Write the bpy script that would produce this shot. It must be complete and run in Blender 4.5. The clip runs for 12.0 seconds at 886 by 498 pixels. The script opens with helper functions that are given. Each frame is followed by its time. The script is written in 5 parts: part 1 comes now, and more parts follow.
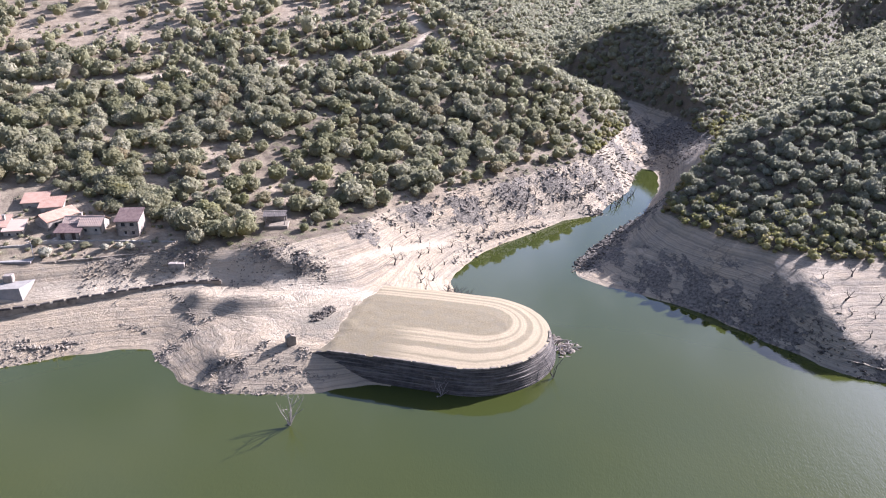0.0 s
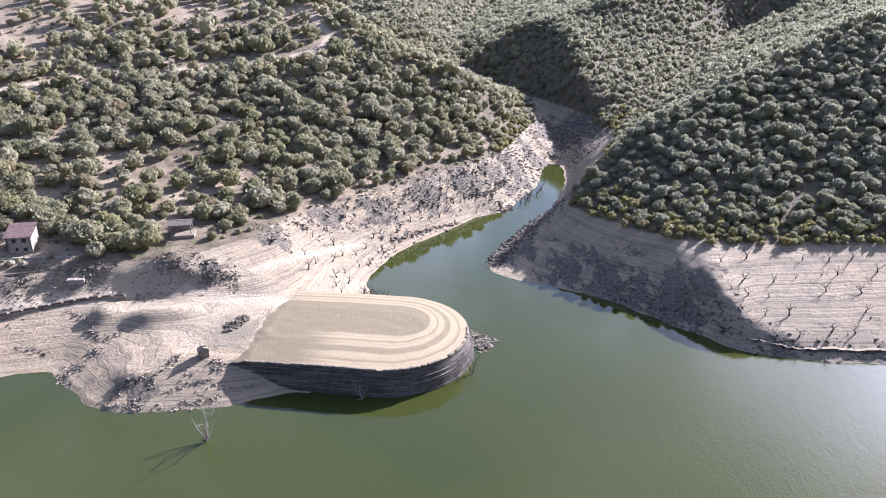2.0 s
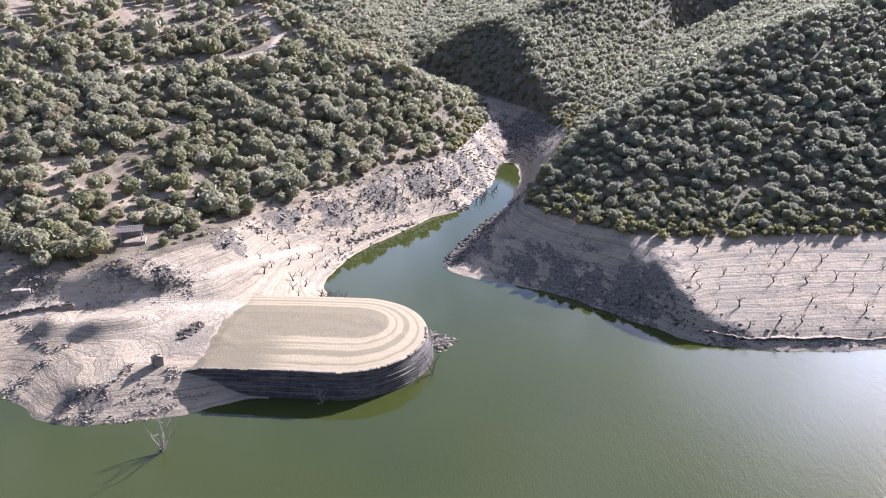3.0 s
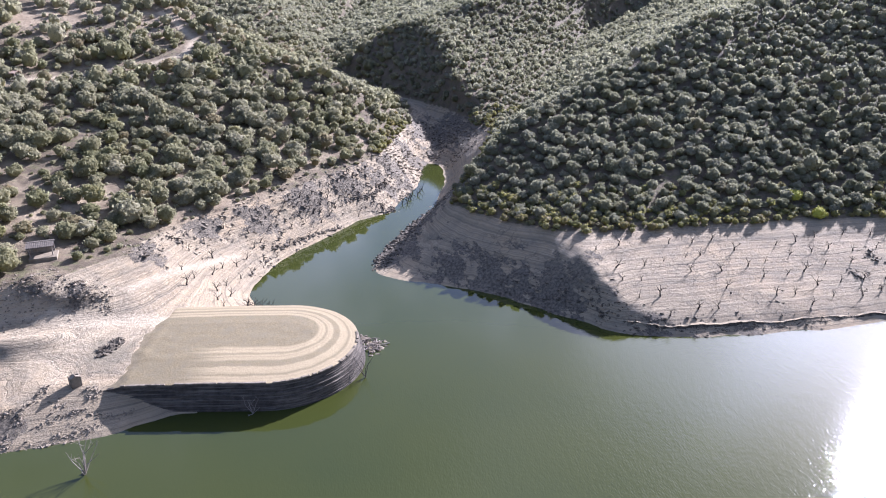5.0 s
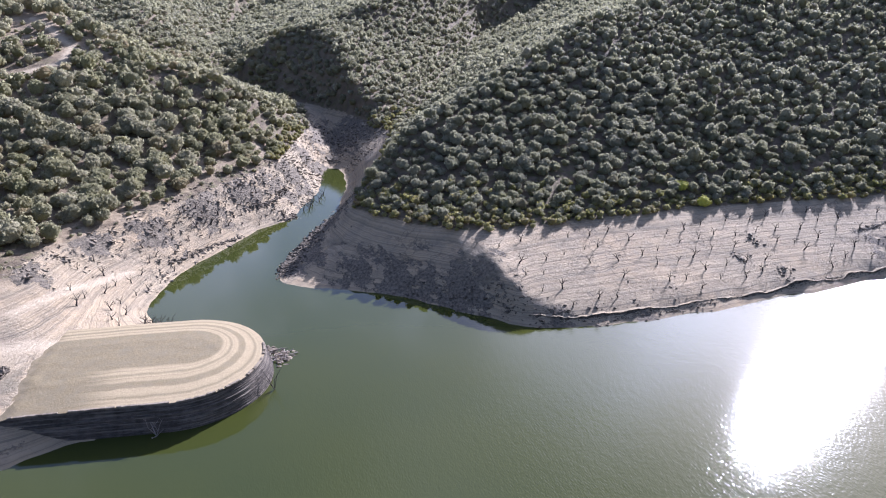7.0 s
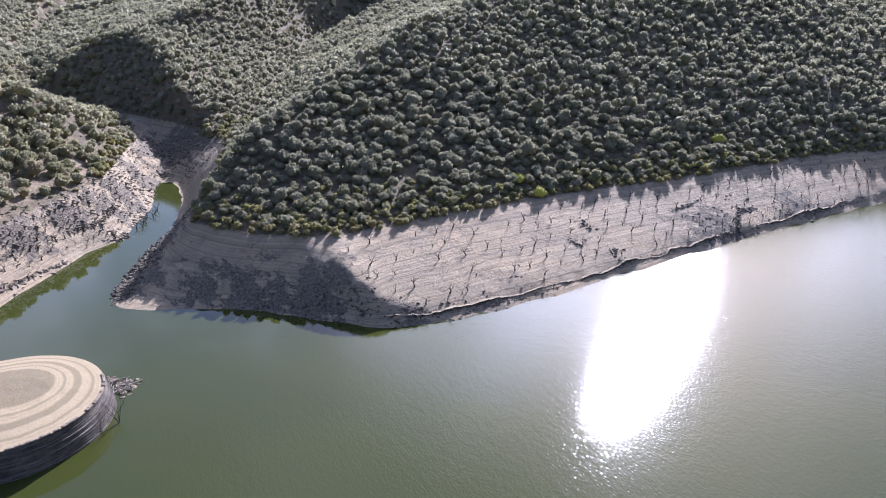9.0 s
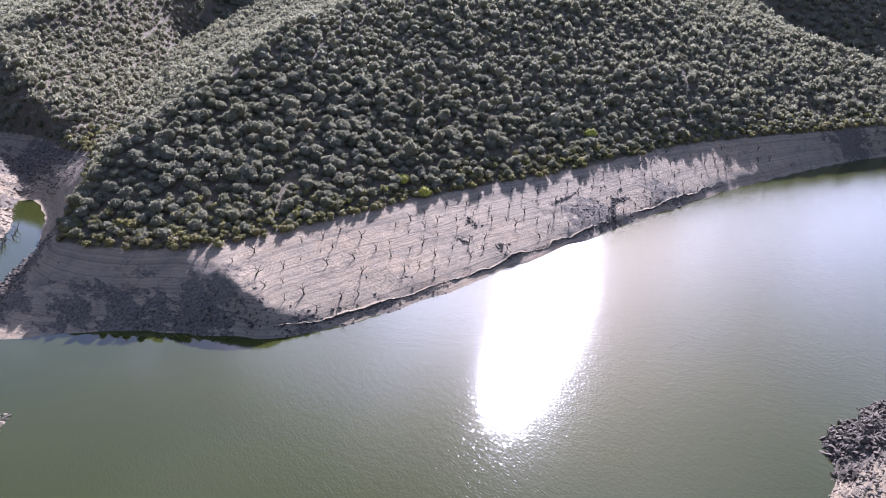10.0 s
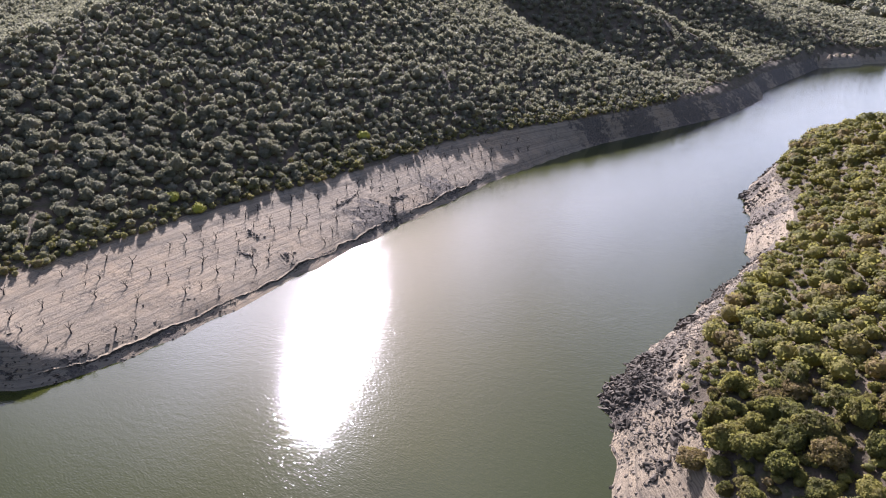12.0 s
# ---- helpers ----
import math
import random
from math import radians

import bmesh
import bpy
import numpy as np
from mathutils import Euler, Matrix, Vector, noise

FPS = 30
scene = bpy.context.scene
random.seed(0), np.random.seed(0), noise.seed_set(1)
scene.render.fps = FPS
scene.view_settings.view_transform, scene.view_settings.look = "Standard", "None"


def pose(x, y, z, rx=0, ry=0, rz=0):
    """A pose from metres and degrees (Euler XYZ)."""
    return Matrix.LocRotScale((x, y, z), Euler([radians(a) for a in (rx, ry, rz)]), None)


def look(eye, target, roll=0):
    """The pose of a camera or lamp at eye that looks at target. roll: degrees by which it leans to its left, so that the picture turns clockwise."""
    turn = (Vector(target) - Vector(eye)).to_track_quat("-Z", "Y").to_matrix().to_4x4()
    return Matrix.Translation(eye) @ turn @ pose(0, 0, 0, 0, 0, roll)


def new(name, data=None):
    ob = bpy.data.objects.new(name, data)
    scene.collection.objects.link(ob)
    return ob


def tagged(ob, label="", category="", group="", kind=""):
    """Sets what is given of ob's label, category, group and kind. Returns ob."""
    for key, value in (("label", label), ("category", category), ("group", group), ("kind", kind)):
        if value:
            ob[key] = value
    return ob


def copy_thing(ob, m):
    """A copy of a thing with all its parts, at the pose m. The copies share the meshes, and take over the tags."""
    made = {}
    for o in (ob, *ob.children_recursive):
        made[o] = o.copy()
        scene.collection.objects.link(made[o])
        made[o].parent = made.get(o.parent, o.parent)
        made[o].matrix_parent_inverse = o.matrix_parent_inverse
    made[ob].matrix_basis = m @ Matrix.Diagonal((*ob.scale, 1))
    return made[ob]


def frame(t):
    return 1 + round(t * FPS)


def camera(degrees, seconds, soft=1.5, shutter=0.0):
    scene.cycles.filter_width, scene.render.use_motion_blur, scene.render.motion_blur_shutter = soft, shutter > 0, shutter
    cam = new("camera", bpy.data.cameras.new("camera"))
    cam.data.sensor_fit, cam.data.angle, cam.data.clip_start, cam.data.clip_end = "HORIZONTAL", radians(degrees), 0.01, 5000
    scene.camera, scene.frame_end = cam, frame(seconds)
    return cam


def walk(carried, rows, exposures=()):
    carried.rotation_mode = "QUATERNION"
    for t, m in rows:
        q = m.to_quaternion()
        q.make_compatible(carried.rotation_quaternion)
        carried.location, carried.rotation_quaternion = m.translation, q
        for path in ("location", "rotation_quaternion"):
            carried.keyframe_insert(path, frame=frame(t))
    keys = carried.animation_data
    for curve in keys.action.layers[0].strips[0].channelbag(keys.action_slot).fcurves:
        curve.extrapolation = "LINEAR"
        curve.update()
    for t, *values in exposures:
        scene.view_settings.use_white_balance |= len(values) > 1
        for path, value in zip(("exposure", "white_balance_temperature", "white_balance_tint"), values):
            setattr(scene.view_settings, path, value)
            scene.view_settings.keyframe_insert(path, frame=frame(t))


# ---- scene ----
# Yaw to the right and tilt below level, in degrees, along the pan.
PAN = [
    (0.0, 0.00, 21.63),
    (0.5, 1.88, 21.65),
    (1.0, 3.70, 21.65),
    (1.5, 5.48, 21.63),
    (2.0, 7.29, 21.62),
    (2.5, 9.15, 21.62),
    (3.0, 10.94, 21.62),
    (3.5, 12.98, 21.59),
    (5.5, 18.65, 21.45),
    (6.0, 20.73, 21.42),
    (6.5, 22.94, 21.35),
    (8.5, 33.68, 21.16),
    (9.0, 37.89, 21.10),
    (9.5, 42.67, 21.04),
    (10.0, 47.33, 20.97),
    (10.5, 51.82, 20.86),
    (11.0, 56.32, 20.76),
    (11.5, 60.91, 20.70),
    (12.0, 65.30, 20.63),
]
EYE = (0.0, 0.0, 75.0)
cam = camera(63.0, 12.0, soft=1.1)
walk(cam, [(t, pose(*EYE, 90 - tilt, 0, -yaw)) for t, yaw, tilt in PAN], [(0, 2.06, 5200, 27), (3.5, 2.04, 5150, 27), (5.5, 1.88, 5150, 26), (9.0, 1.74, 5100, 28), (10.5, 1.8, 5150, 34), (11.0, 1.72, 5200, 33), (12, 1.5, 5500, 28)])

# ---- light ----
SUN_AZIMUTH, SUN_HEIGHT = 56.0, 27.0
world = bpy.data.worlds.new("world")
scene.world = world
world.use_nodes = True
wn, wl = world.node_tree.nodes, world.node_tree.links
sky = wn.new("ShaderNodeTexSky")
sky.sky_type = "NISHITA"
sky.sun_disc = False
sky.sun_elevation = radians(SUN_HEIGHT)
sky.sun_rotation = radians(SUN_AZIMUTH)
sky.air_density, sky.dust_density = 1.0, 2.0
# thin high cloud over the whole sky
veil = wn.new("ShaderNodeTexNoise")
veil.inputs["Scale"].default_value, veil.inputs["Detail"].default_value = 3.4, 6
span = wn.new("ShaderNodeMapRange")
span.inputs[1].default_value, span.inputs[2].default_value, span.inputs[3].default_value, span.inputs[4].default_value = 0.45, 0.6, 0.0, 1.0
cloud = wn.new("ShaderNodeMix")
cloud.data_type = "RGBA"
grey = wn.new("ShaderNodeHueSaturation")
grey.inputs["Saturation"].default_value, grey.inputs["Value"].default_value = 0.45, 1.7
wl.new(sky.outputs[0], grey.inputs["Color"])
wl.new(grey.outputs[0], cloud.inputs[7])
wl.new(wn.new("ShaderNodeTexCoord").outputs["Generated"], veil.inputs["Vector"])
wl.new(veil.outputs[0], span.inputs[0])
wl.new(span.outputs[0], cloud.inputs[0])
clear = wn.new("ShaderNodeHueSaturation")
clear.inputs["Saturation"].default_value = 1.2
wl.new(sky.outputs[0], clear.inputs["Color"])
wl.new(clear.outputs[0], cloud.inputs[6])
wl.new(cloud.outputs[2], wn["Background"].inputs[0])
wn["Background"].inputs[1].default_value = 0.053
sun = new("sun", bpy.data.lights.new("sun", "SUN"))
sun.data.energy, sun.data.angle, sun.data.color = 5.0, radians(0.53), (1.0, 0.93, 0.82)
sa, sh = radians(SUN_AZIMUTH), radians(SUN_HEIGHT)
sun.matrix_world = look((0, 0, 300), (-math.sin(sa) * math.cos(sh), -math.cos(sa) * math.cos(sh), 300 - math.sin(sh)))


# ---- materials ----
class Nodes:
    """A small builder of node materials."""

    def __init__(self, name, rough=0.9):
        self.mat = bpy.data.materials.new(name)
        self.mat.use_nodes = True
        self.t = self.mat.node_tree
        self.bsdf = self.t.nodes["Principled BSDF"]
        self.bsdf.inputs["Roughness"].default_value = rough
        self.bsdf.inputs["Specular IOR Level"].default_value = 0.25
        self.pos = self.t.nodes.new("ShaderNodeNewGeometry").outputs["Position"]

    def put(self, socket, value):
        if hasattr(value, "is_linked"):
            self.t.links.new(value, socket)
        else:
            socket.default_value = value

    def noise(self, scale, detail=4, rough=0.55, vec=None, squash=(1, 1, 1)):
        m = self.t.nodes.new("ShaderNodeMapping")
        self.put(m.inputs[0], vec or self.pos)
        m.inputs["Scale"].default_value = squash
        n = self.t.nodes.new("ShaderNodeTexNoise")
        self.put(n.inputs["Vector"], m.outputs[0])
        n.inputs["Scale"].default_value, n.inputs["Detail"].default_value, n.inputs["Roughness"].default_value = scale, detail, rough
        return n.outputs[0]

    def ramp(self, value, a, b, lo=0.0, hi=1.0):
        n = self.t.nodes.new("ShaderNodeMapRange")
        self.put(n.inputs[0], value)
        for i, v in enumerate((a, b, lo, hi)):
            n.inputs[i + 1].default_value = v
        return n.outputs[0]

    def math(self, op, a, b=0.0):
        n = self.t.nodes.new("ShaderNodeMath")
        n.operation = op
        self.put(n.inputs[0], a)
        self.put(n.inputs[1], b)
        return n.outputs[0]

    def mix(self, fac, a, b, blend="MIX"):
        n = self.t.nodes.new("ShaderNodeMix")
        n.data_type, n.blend_type = "RGBA", blend
        self.put(n.inputs[0], fac)
        for i, v in ((6, a), (7, b)):
            self.put(n.inputs[i], (*v, 1) if isinstance(v, tuple) and len(v) == 3 else v)
        return n.outputs[2]

    def attr(self, name):
        n = self.t.nodes.new("ShaderNodeAttribute")
        n.attribute_name = name
        return n

    def random(self):
        return self.t.nodes.new("ShaderNodeObjectInfo").outputs["Random"]

    def island(self):
        return self.t.nodes.new("ShaderNodeNewGeometry").outputs["Random Per Island"]

    def axis(self, i):
        n = self.t.nodes.new("ShaderNodeSeparateXYZ")
        self.put(n.inputs[0], self.pos)
        return n.outputs[i]

    def done(self, colour, bump=None, strength=0.5, distance=0.1):
        self.put(self.bsdf.inputs["Base Color"], colour)
        if bump is not None:
            b = self.t.nodes.new("ShaderNodeBump")
            b.inputs["Strength"].default_value, b.inputs["Distance"].default_value = strength, distance
            self.put(b.inputs["Height"], bump)
            self.t.links.new(b.outputs[0], self.bsdf.inputs["Normal"])
        return self.mat


def plain(name, colour, other, scale=1.0, rough=0.9, depth=0.02, by_object=0.0):
    n = Nodes(name, rough)
    c = n.mix(n.ramp(n.noise(scale, 6), 0.35, 0.65), colour, other)
    if by_object:
        c = n.mix(n.ramp(n.random(), 0, 1, 0, by_object), c, other)
    return n.done(c, n.noise(scale * 9, 5), 0.6, depth)


def ground_material():
    n = Nodes("dry_ground", 0.95)
    cover = n.attr("cover")
    sep = n.t.nodes.new("ShaderNodeSeparateColor")
    n.put(sep.inputs[0], cover.outputs["Color"])
    soil_m, rock_m, track_m = sep.outputs
    big, mid, fine = n.noise(0.03, 5), n.noise(0.25, 6, 0.6), n.noise(1.6, 6, 0.65)
    # old water lines, level with the lake, wandering a little
    z = n.math("ADD", n.axis(2), n.math("MULTIPLY", n.noise(0.04, 3), 0.9))
    comb = n.t.nodes.new("ShaderNodeCombineXYZ")
    n.put(comb.inputs[2], z)
    lines = n.noise(1.3, 6, 0.85, vec=comb.outputs[0])
    thin = n.noise(4.5, 3, 0.7, vec=comb.outputs[0])
    silt = n.mix(n.ramp(big, 0.35, 0.65), (0.319, 0.255, 0.163), (0.347, 0.259, 0.152))
    silt = n.mix(n.ramp(mid, 0.4, 0.75), silt, (0.237, 0.194, 0.132))
    silt = n.mix(n.ramp(lines, 0.5, 0.58, 0, 0.75), silt, (0.125, 0.104, 0.0729))
    silt = n.mix(n.ramp(lines, 0.47, 0.38, 0, 0.6), silt, (0.384, 0.31, 0.208))
    silt = n.mix(n.ramp(thin, 0.55, 0.6, 0, 0.5), silt, (0.118, 0.0962, 0.0694))
    silt = n.mix(n.ramp(thin, 0.44, 0.4, 0, 0.4), silt, (0.407, 0.333, 0.222))
    grit = n.noise(1.3, 8, 0.8)
    silt = n.mix(n.ramp(grit, 0.55, 0.62, 0, 0.2), silt, (0.111, 0.0889, 0.0625))
    silt = n.mix(n.ramp(n.noise(0.35, 8, 0.75, squash=(1, 1, 4)), 0.56, 0.6, 0, 0.22), silt, (0.118, 0.0962, 0.0694))
    crack = n.t.nodes.new("ShaderNodeTexVoronoi")
    crack.feature = "DISTANCE_TO_EDGE"
    crack.inputs["Scale"].default_value = 0.16
    warp = n.t.nodes.new("ShaderNodeVectorMath")
    warp.operation = "ADD"
    n.put(warp.inputs[0], n.pos)
    bend = n.t.nodes.new("ShaderNodeTexNoise")
    n.put(bend.inputs["Vector"], n.pos)
    bend.inputs["Scale"].default_value, bend.inputs["Detail"].default_value = 0.35, 4
    scale = n.t.nodes.new("ShaderNodeVectorMath")
    scale.operation = "SCALE"
    n.put(scale.inputs[0], bend.outputs["Color"])
    scale.inputs["Scale"].default_value = 7.0
    n.put(warp.inputs[1], scale.outputs[0])
    n.put(crack.inputs["Vector"], warp.outputs[0])
    rill = n.math("MULTIPLY", n.ramp(crack.outputs["Distance"], 0.0, 0.035, 1, 0), n.ramp(n.noise(0.05, 3), 0.5, 0.58))
    silt = n.mix(n.math("MULTIPLY", rill, 0.7), silt, (0.0889, 0.074, 0.0556))
    rock = n.mix(n.ramp(fine, 0.35, 0.65), (0.0555, 0.0467, 0.0348), (0.208, 0.171, 0.122))
    rocky = n.math("GREATER_THAN", n.math("ADD", rock_m, n.math("MULTIPLY", n.math("SUBTRACT", n.noise(0.16, 8, 0.7, squash=(1.6, 0.7, 2.2)), 0.5), 3.2)), 0.62)
    bare = n.mix(rocky, silt, rock)
    soil = n.mix(n.ramp(mid, 0.35, 0.65), (0.0938, 0.0709, 0.045), (0.179, 0.137, 0.0863))
    soil = n.mix(n.ramp(n.noise(0.5, 5), 0.5, 0.62), soil, (0.0938, 0.0863, 0.0375))
    soil = n.mix(n.ramp(fine, 0.5, 0.7, 0, 0.5), soil, (0.0666, 0.0513, 0.0312))
    earth = n.mix(n.ramp(mid, 0.35, 0.65), (0.206, 0.154, 0.0965), (0.308, 0.242, 0.155))
    earth = n.mix(n.ramp(fine, 0.5, 0.7, 0, 0.5), earth, (0.134, 0.103, 0.0627))
    soil = n.mix(n.ramp(n.math("ADD", n.attr("field").outputs["Fac"], n.math("MULTIPLY", n.math("SUBTRACT", mid, 0.5), 0.8)), 0.3, 0.7), soil, earth)
    edge = n.ramp(n.math("ADD", soil_m, n.math("MULTIPLY", n.math("SUBTRACT", mid, 0.5), 0.5)), 0.45, 0.55)
    dull = n.mix(n.ramp(fine, 0.35, 0.65), (0.148, 0.124, 0.0834), (0.2, 0.165, 0.109))
    bare = n.mix(n.ramp(n.math("ADD", n.attr("dull").outputs["Fac"], n.math("MULTIPLY", n.math("SUBTRACT", n.noise(0.12, 5, 0.6), 0.5), 1.1)), 0.4, 0.65), bare, dull)
    c = n.mix(edge, bare, soil)
    c = n.mix(track_m, c, n.mix(n.ramp(fine, 0.3, 0.7), (0.417, 0.339, 0.228), (0.349, 0.281, 0.187)))
    relief = n.math("ADD", n.math("MULTIPLY", lines, 0.75), n.math("ADD", n.math("MULTIPLY", rocky, 0.35), n.math("ADD", n.math("MULTIPLY", n.noise(0.7, 8, 0.7), 0.32), n.math("MULTIPLY", grit, 0.3))))
    return n.done(c, relief, 1.0, 1.0)


def water_material():
    n = Nodes("lake_water", 0.1)
    n.bsdf.inputs["IOR"].default_value = 1.34
    # sheltered water in the creek lies smoother than the open lake
    calm = n.math("MULTIPLY", n.ramp(n.axis(1), 95, 130), n.ramp(n.axis(0), 110, 60))
    calm = n.math("MAXIMUM", calm, n.math("MULTIPLY", n.ramp(n.axis(1), 80, 108), n.ramp(n.axis(0), 50, 10)))
    n.put(n.bsdf.inputs["Roughness"], n.ramp(calm, 0, 1, 0.07, 0.02))
    n.bsdf.inputs["Specular IOR Level"].default_value = 0.5
    c = n.mix(n.ramp(n.noise(0.015, 3), 0.35, 0.65), (0.037, 0.041, 0.008), (0.030, 0.036, 0.009))
    turn = n.t.nodes.new("ShaderNodeMapping")
    n.put(turn.inputs[0], n.pos)
    turn.inputs["Rotation"].default_value = (0, 0, radians(12))
    ripple = n.noise(3.6, 2, 0.5, vec=turn.outputs[0], squash=(1.0, 0.4, 1))
    swell = n.noise(0.9, 2, 0.5, vec=turn.outputs[0], squash=(1.0, 0.4, 1))
    return n.done(c, n.math("MULTIPLY", n.math("ADD", ripple, swell), n.ramp(calm, 0, 1, 1.0, 0.05)), 1.0, 0.0255)


def leaf_material(name="evergreen_leaves", warm=0.0, grey=0.0):
    n = Nodes(name, 0.75)
    n.bsdf.inputs["Specular IOR Level"].default_value = 0.2
    tint = n.attr("tint").outputs["Fac"]
    v = n.math("FRACT", n.math("ADD", tint, n.random()))
    c = n.mix(n.ramp(v, 0.0, 0.55), (0.19, 0.181, 0.0753), (0.291, 0.26, 0.13))
    c = n.mix(n.ramp(v, 0.6, 0.95), c, (0.406, 0.362, 0.23))
    c = n.mix(n.ramp(n.noise(0.025, 3), 0.42, 0.62, 0, 0.6), c, (0.317, 0.287, 0.188))
    c = n.mix(n.ramp(n.noise(0.12, 2), 0.6, 0.72, 0, 0.5), c, (0.317, 0.271, 0.0731))
    c = n.mix(n.ramp(n.math("FRACT", n.math("MULTIPLY", v, 7.31)), 0.93, 0.97, 0, 0.7), c, (0.278, 0.192, 0.0938))
    if warm:
        w = n.mix(n.ramp(n.math("FRACT", n.math("MULTIPLY", v, 3.3)), 0.1, 0.9), (0.166, 0.17, 0.0328), (0.383, 0.337, 0.0695))
        w = n.mix(n.ramp(n.math("FRACT", n.math("MULTIPLY", v, 5.7)), 0.76, 0.86, 0, 0.8), w, (0.307, 0.195, 0.0818))
        w = n.mix(n.ramp(n.noise(0.3, 4), 0.5, 0.65, 0, 0.6), w, (0.23, 0.166, 0.0614))
        c = n.mix(warm, c, w)
    # distance haze, put into the leaf colour as a greyer tone
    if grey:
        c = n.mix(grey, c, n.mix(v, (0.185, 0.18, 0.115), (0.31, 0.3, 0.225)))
    # twigs, and the shade of gaps between leaf sprays, painted as dark noise
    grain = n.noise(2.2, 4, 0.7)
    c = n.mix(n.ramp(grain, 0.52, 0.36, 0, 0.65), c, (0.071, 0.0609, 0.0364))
    c = n.mix(n.ramp(n.island(), 0.3, 1.0, 0.0, 0.22), c, (0.2, 0.19, 0.06) if warm else (0.26, 0.26, 0.15))
    n.done(c, grain, 0.7, 0.35)
    thin = n.t.nodes.new("ShaderNodeBsdfTranslucent")
    n.put(thin.inputs[0], n.mix(0.5, c, (0.24, 0.23, 0.06) if warm else (0.31, 0.31, 0.19)))
    both = n.t.nodes.new("ShaderNodeMixShader")
    both.inputs[0].default_value = 0.55
    n.t.links.new(n.bsdf.outputs[0], both.inputs[1])
    n.t.links.new(thin.outputs[0], both.inputs[2])
    n.t.links.new(both.outputs[0], n.t.nodes["Material Output"].inputs["Surface"])
    return n.mat


def terrace_material():
    """Old water marks that follow the rim of the terrace."""
    n = Nodes("terrace_silt", 0.95)
    inset = n.math("ADD", n.attr("inset").outputs["Fac"], n.math("MULTIPLY", n.math("SUBTRACT", n.noise(0.3, 4), 0.5), 0.7))
    comb = n.t.nodes.new("ShaderNodeCombineXYZ")
    n.put(comb.inputs[0], inset)
    bands = n.noise(1.7, 4, 0.8, vec=comb.outputs[0])
    fine = n.noise(2.5, 6, 0.7)
    blot = n.noise(0.4, 5, 0.65)
    pale = n.mix(n.ramp(fine, 0.35, 0.65), (0.309, 0.244, 0.141), (0.249, 0.195, 0.113))
    grey = n.mix(n.ramp(fine, 0.35, 0.65), (0.134, 0.105, 0.0563), (0.185, 0.145, 0.0788))
    grey = n.mix(n.ramp(blot, 0.4, 0.7), grey, (0.154, 0.126, 0.076))
    c = n.mix(n.ramp(bands, 0.5, 0.62, 0, 0.4), pale, grey)
    for lo, hi in ((3.3, 4.3), (1.5, 1.8), (5.6, 5.9)):
        ring = n.math("MULTIPLY", n.ramp(inset, lo - 0.25, lo + 0.1), n.ramp(inset, hi - 0.1, hi + 0.25, 1, 0))
        c = n.mix(n.math("MULTIPLY", ring, 0.85), c, grey)
    c = n.mix(n.ramp(inset, 7.0, 7.5), c, grey)
    west = n.math("ADD", n.attr("west").outputs["Fac"], n.math("MULTIPLY", n.math("SUBTRACT", bands, 0.5), 1.2))
    c = n.mix(n.ramp(west, 0.3, 0.6), c, grey)
    fade = n.math("ADD", n.attr("fade").outputs["Fac"], n.math("MULTIPLY", n.math("SUBTRACT", n.noise(0.15, 5, 0.65), 0.5), 1.5))
    c = n.mix(n.ramp(fade, 0.35, 0.75), c, n.mix(n.ramp(blot, 0.4, 0.7), (0.255, 0.198, 0.113), (0.188, 0.151, 0.0933)))
    return n.done(c, fine, 0.7, 0.12)


GROUND = ground_material()
WATER = water_material()
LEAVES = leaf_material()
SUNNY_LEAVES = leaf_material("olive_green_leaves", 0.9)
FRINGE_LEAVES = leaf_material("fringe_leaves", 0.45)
# the woods across the creek and beyond carry haze in their leaf colour
HAZED_LEAVES = leaf_material("hazed_green_leaves", 0.0, 0.5)
TERRACE = terrace_material()
YELLOW = plain("yellow_leaves", (0.4, 0.36, 0.04), (0.28, 0.28, 0.05), 3.0)
BARK = plain("dead_wood", (0.032, 0.025, 0.02), (0.06, 0.048, 0.038), 4.0)
PALE_WOOD = plain("bleached_wood", (0.272, 0.232, 0.184), (0.176, 0.144, 0.12), 4.0)
STONE = plain("grey_stone", (0.08, 0.064, 0.0448), (0.232, 0.188, 0.132), 0.8, by_object=0.5)
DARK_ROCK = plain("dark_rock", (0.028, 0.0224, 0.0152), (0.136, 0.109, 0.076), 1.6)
PLASTER = plain("weathered_plaster", (0.352, 0.308, 0.24), (0.256, 0.22, 0.168), 0.7)
TILES = plain("clay_tiles", (0.27, 0.145, 0.092), (0.33, 0.215, 0.145), 0.9, by_object=0.6)
CONCRETE = plain("old_concrete", (0.264, 0.234, 0.192), (0.204, 0.18, 0.147), 0.8)
METAL = plain("painted_metal", (0.3, 0.3, 0.3), (0.2, 0.2, 0.2), 3.0, rough=0.5)
DARK = plain("dark_opening", (0.02, 0.02, 0.022), (0.03, 0.028, 0.026), 2.0, rough=0.5)


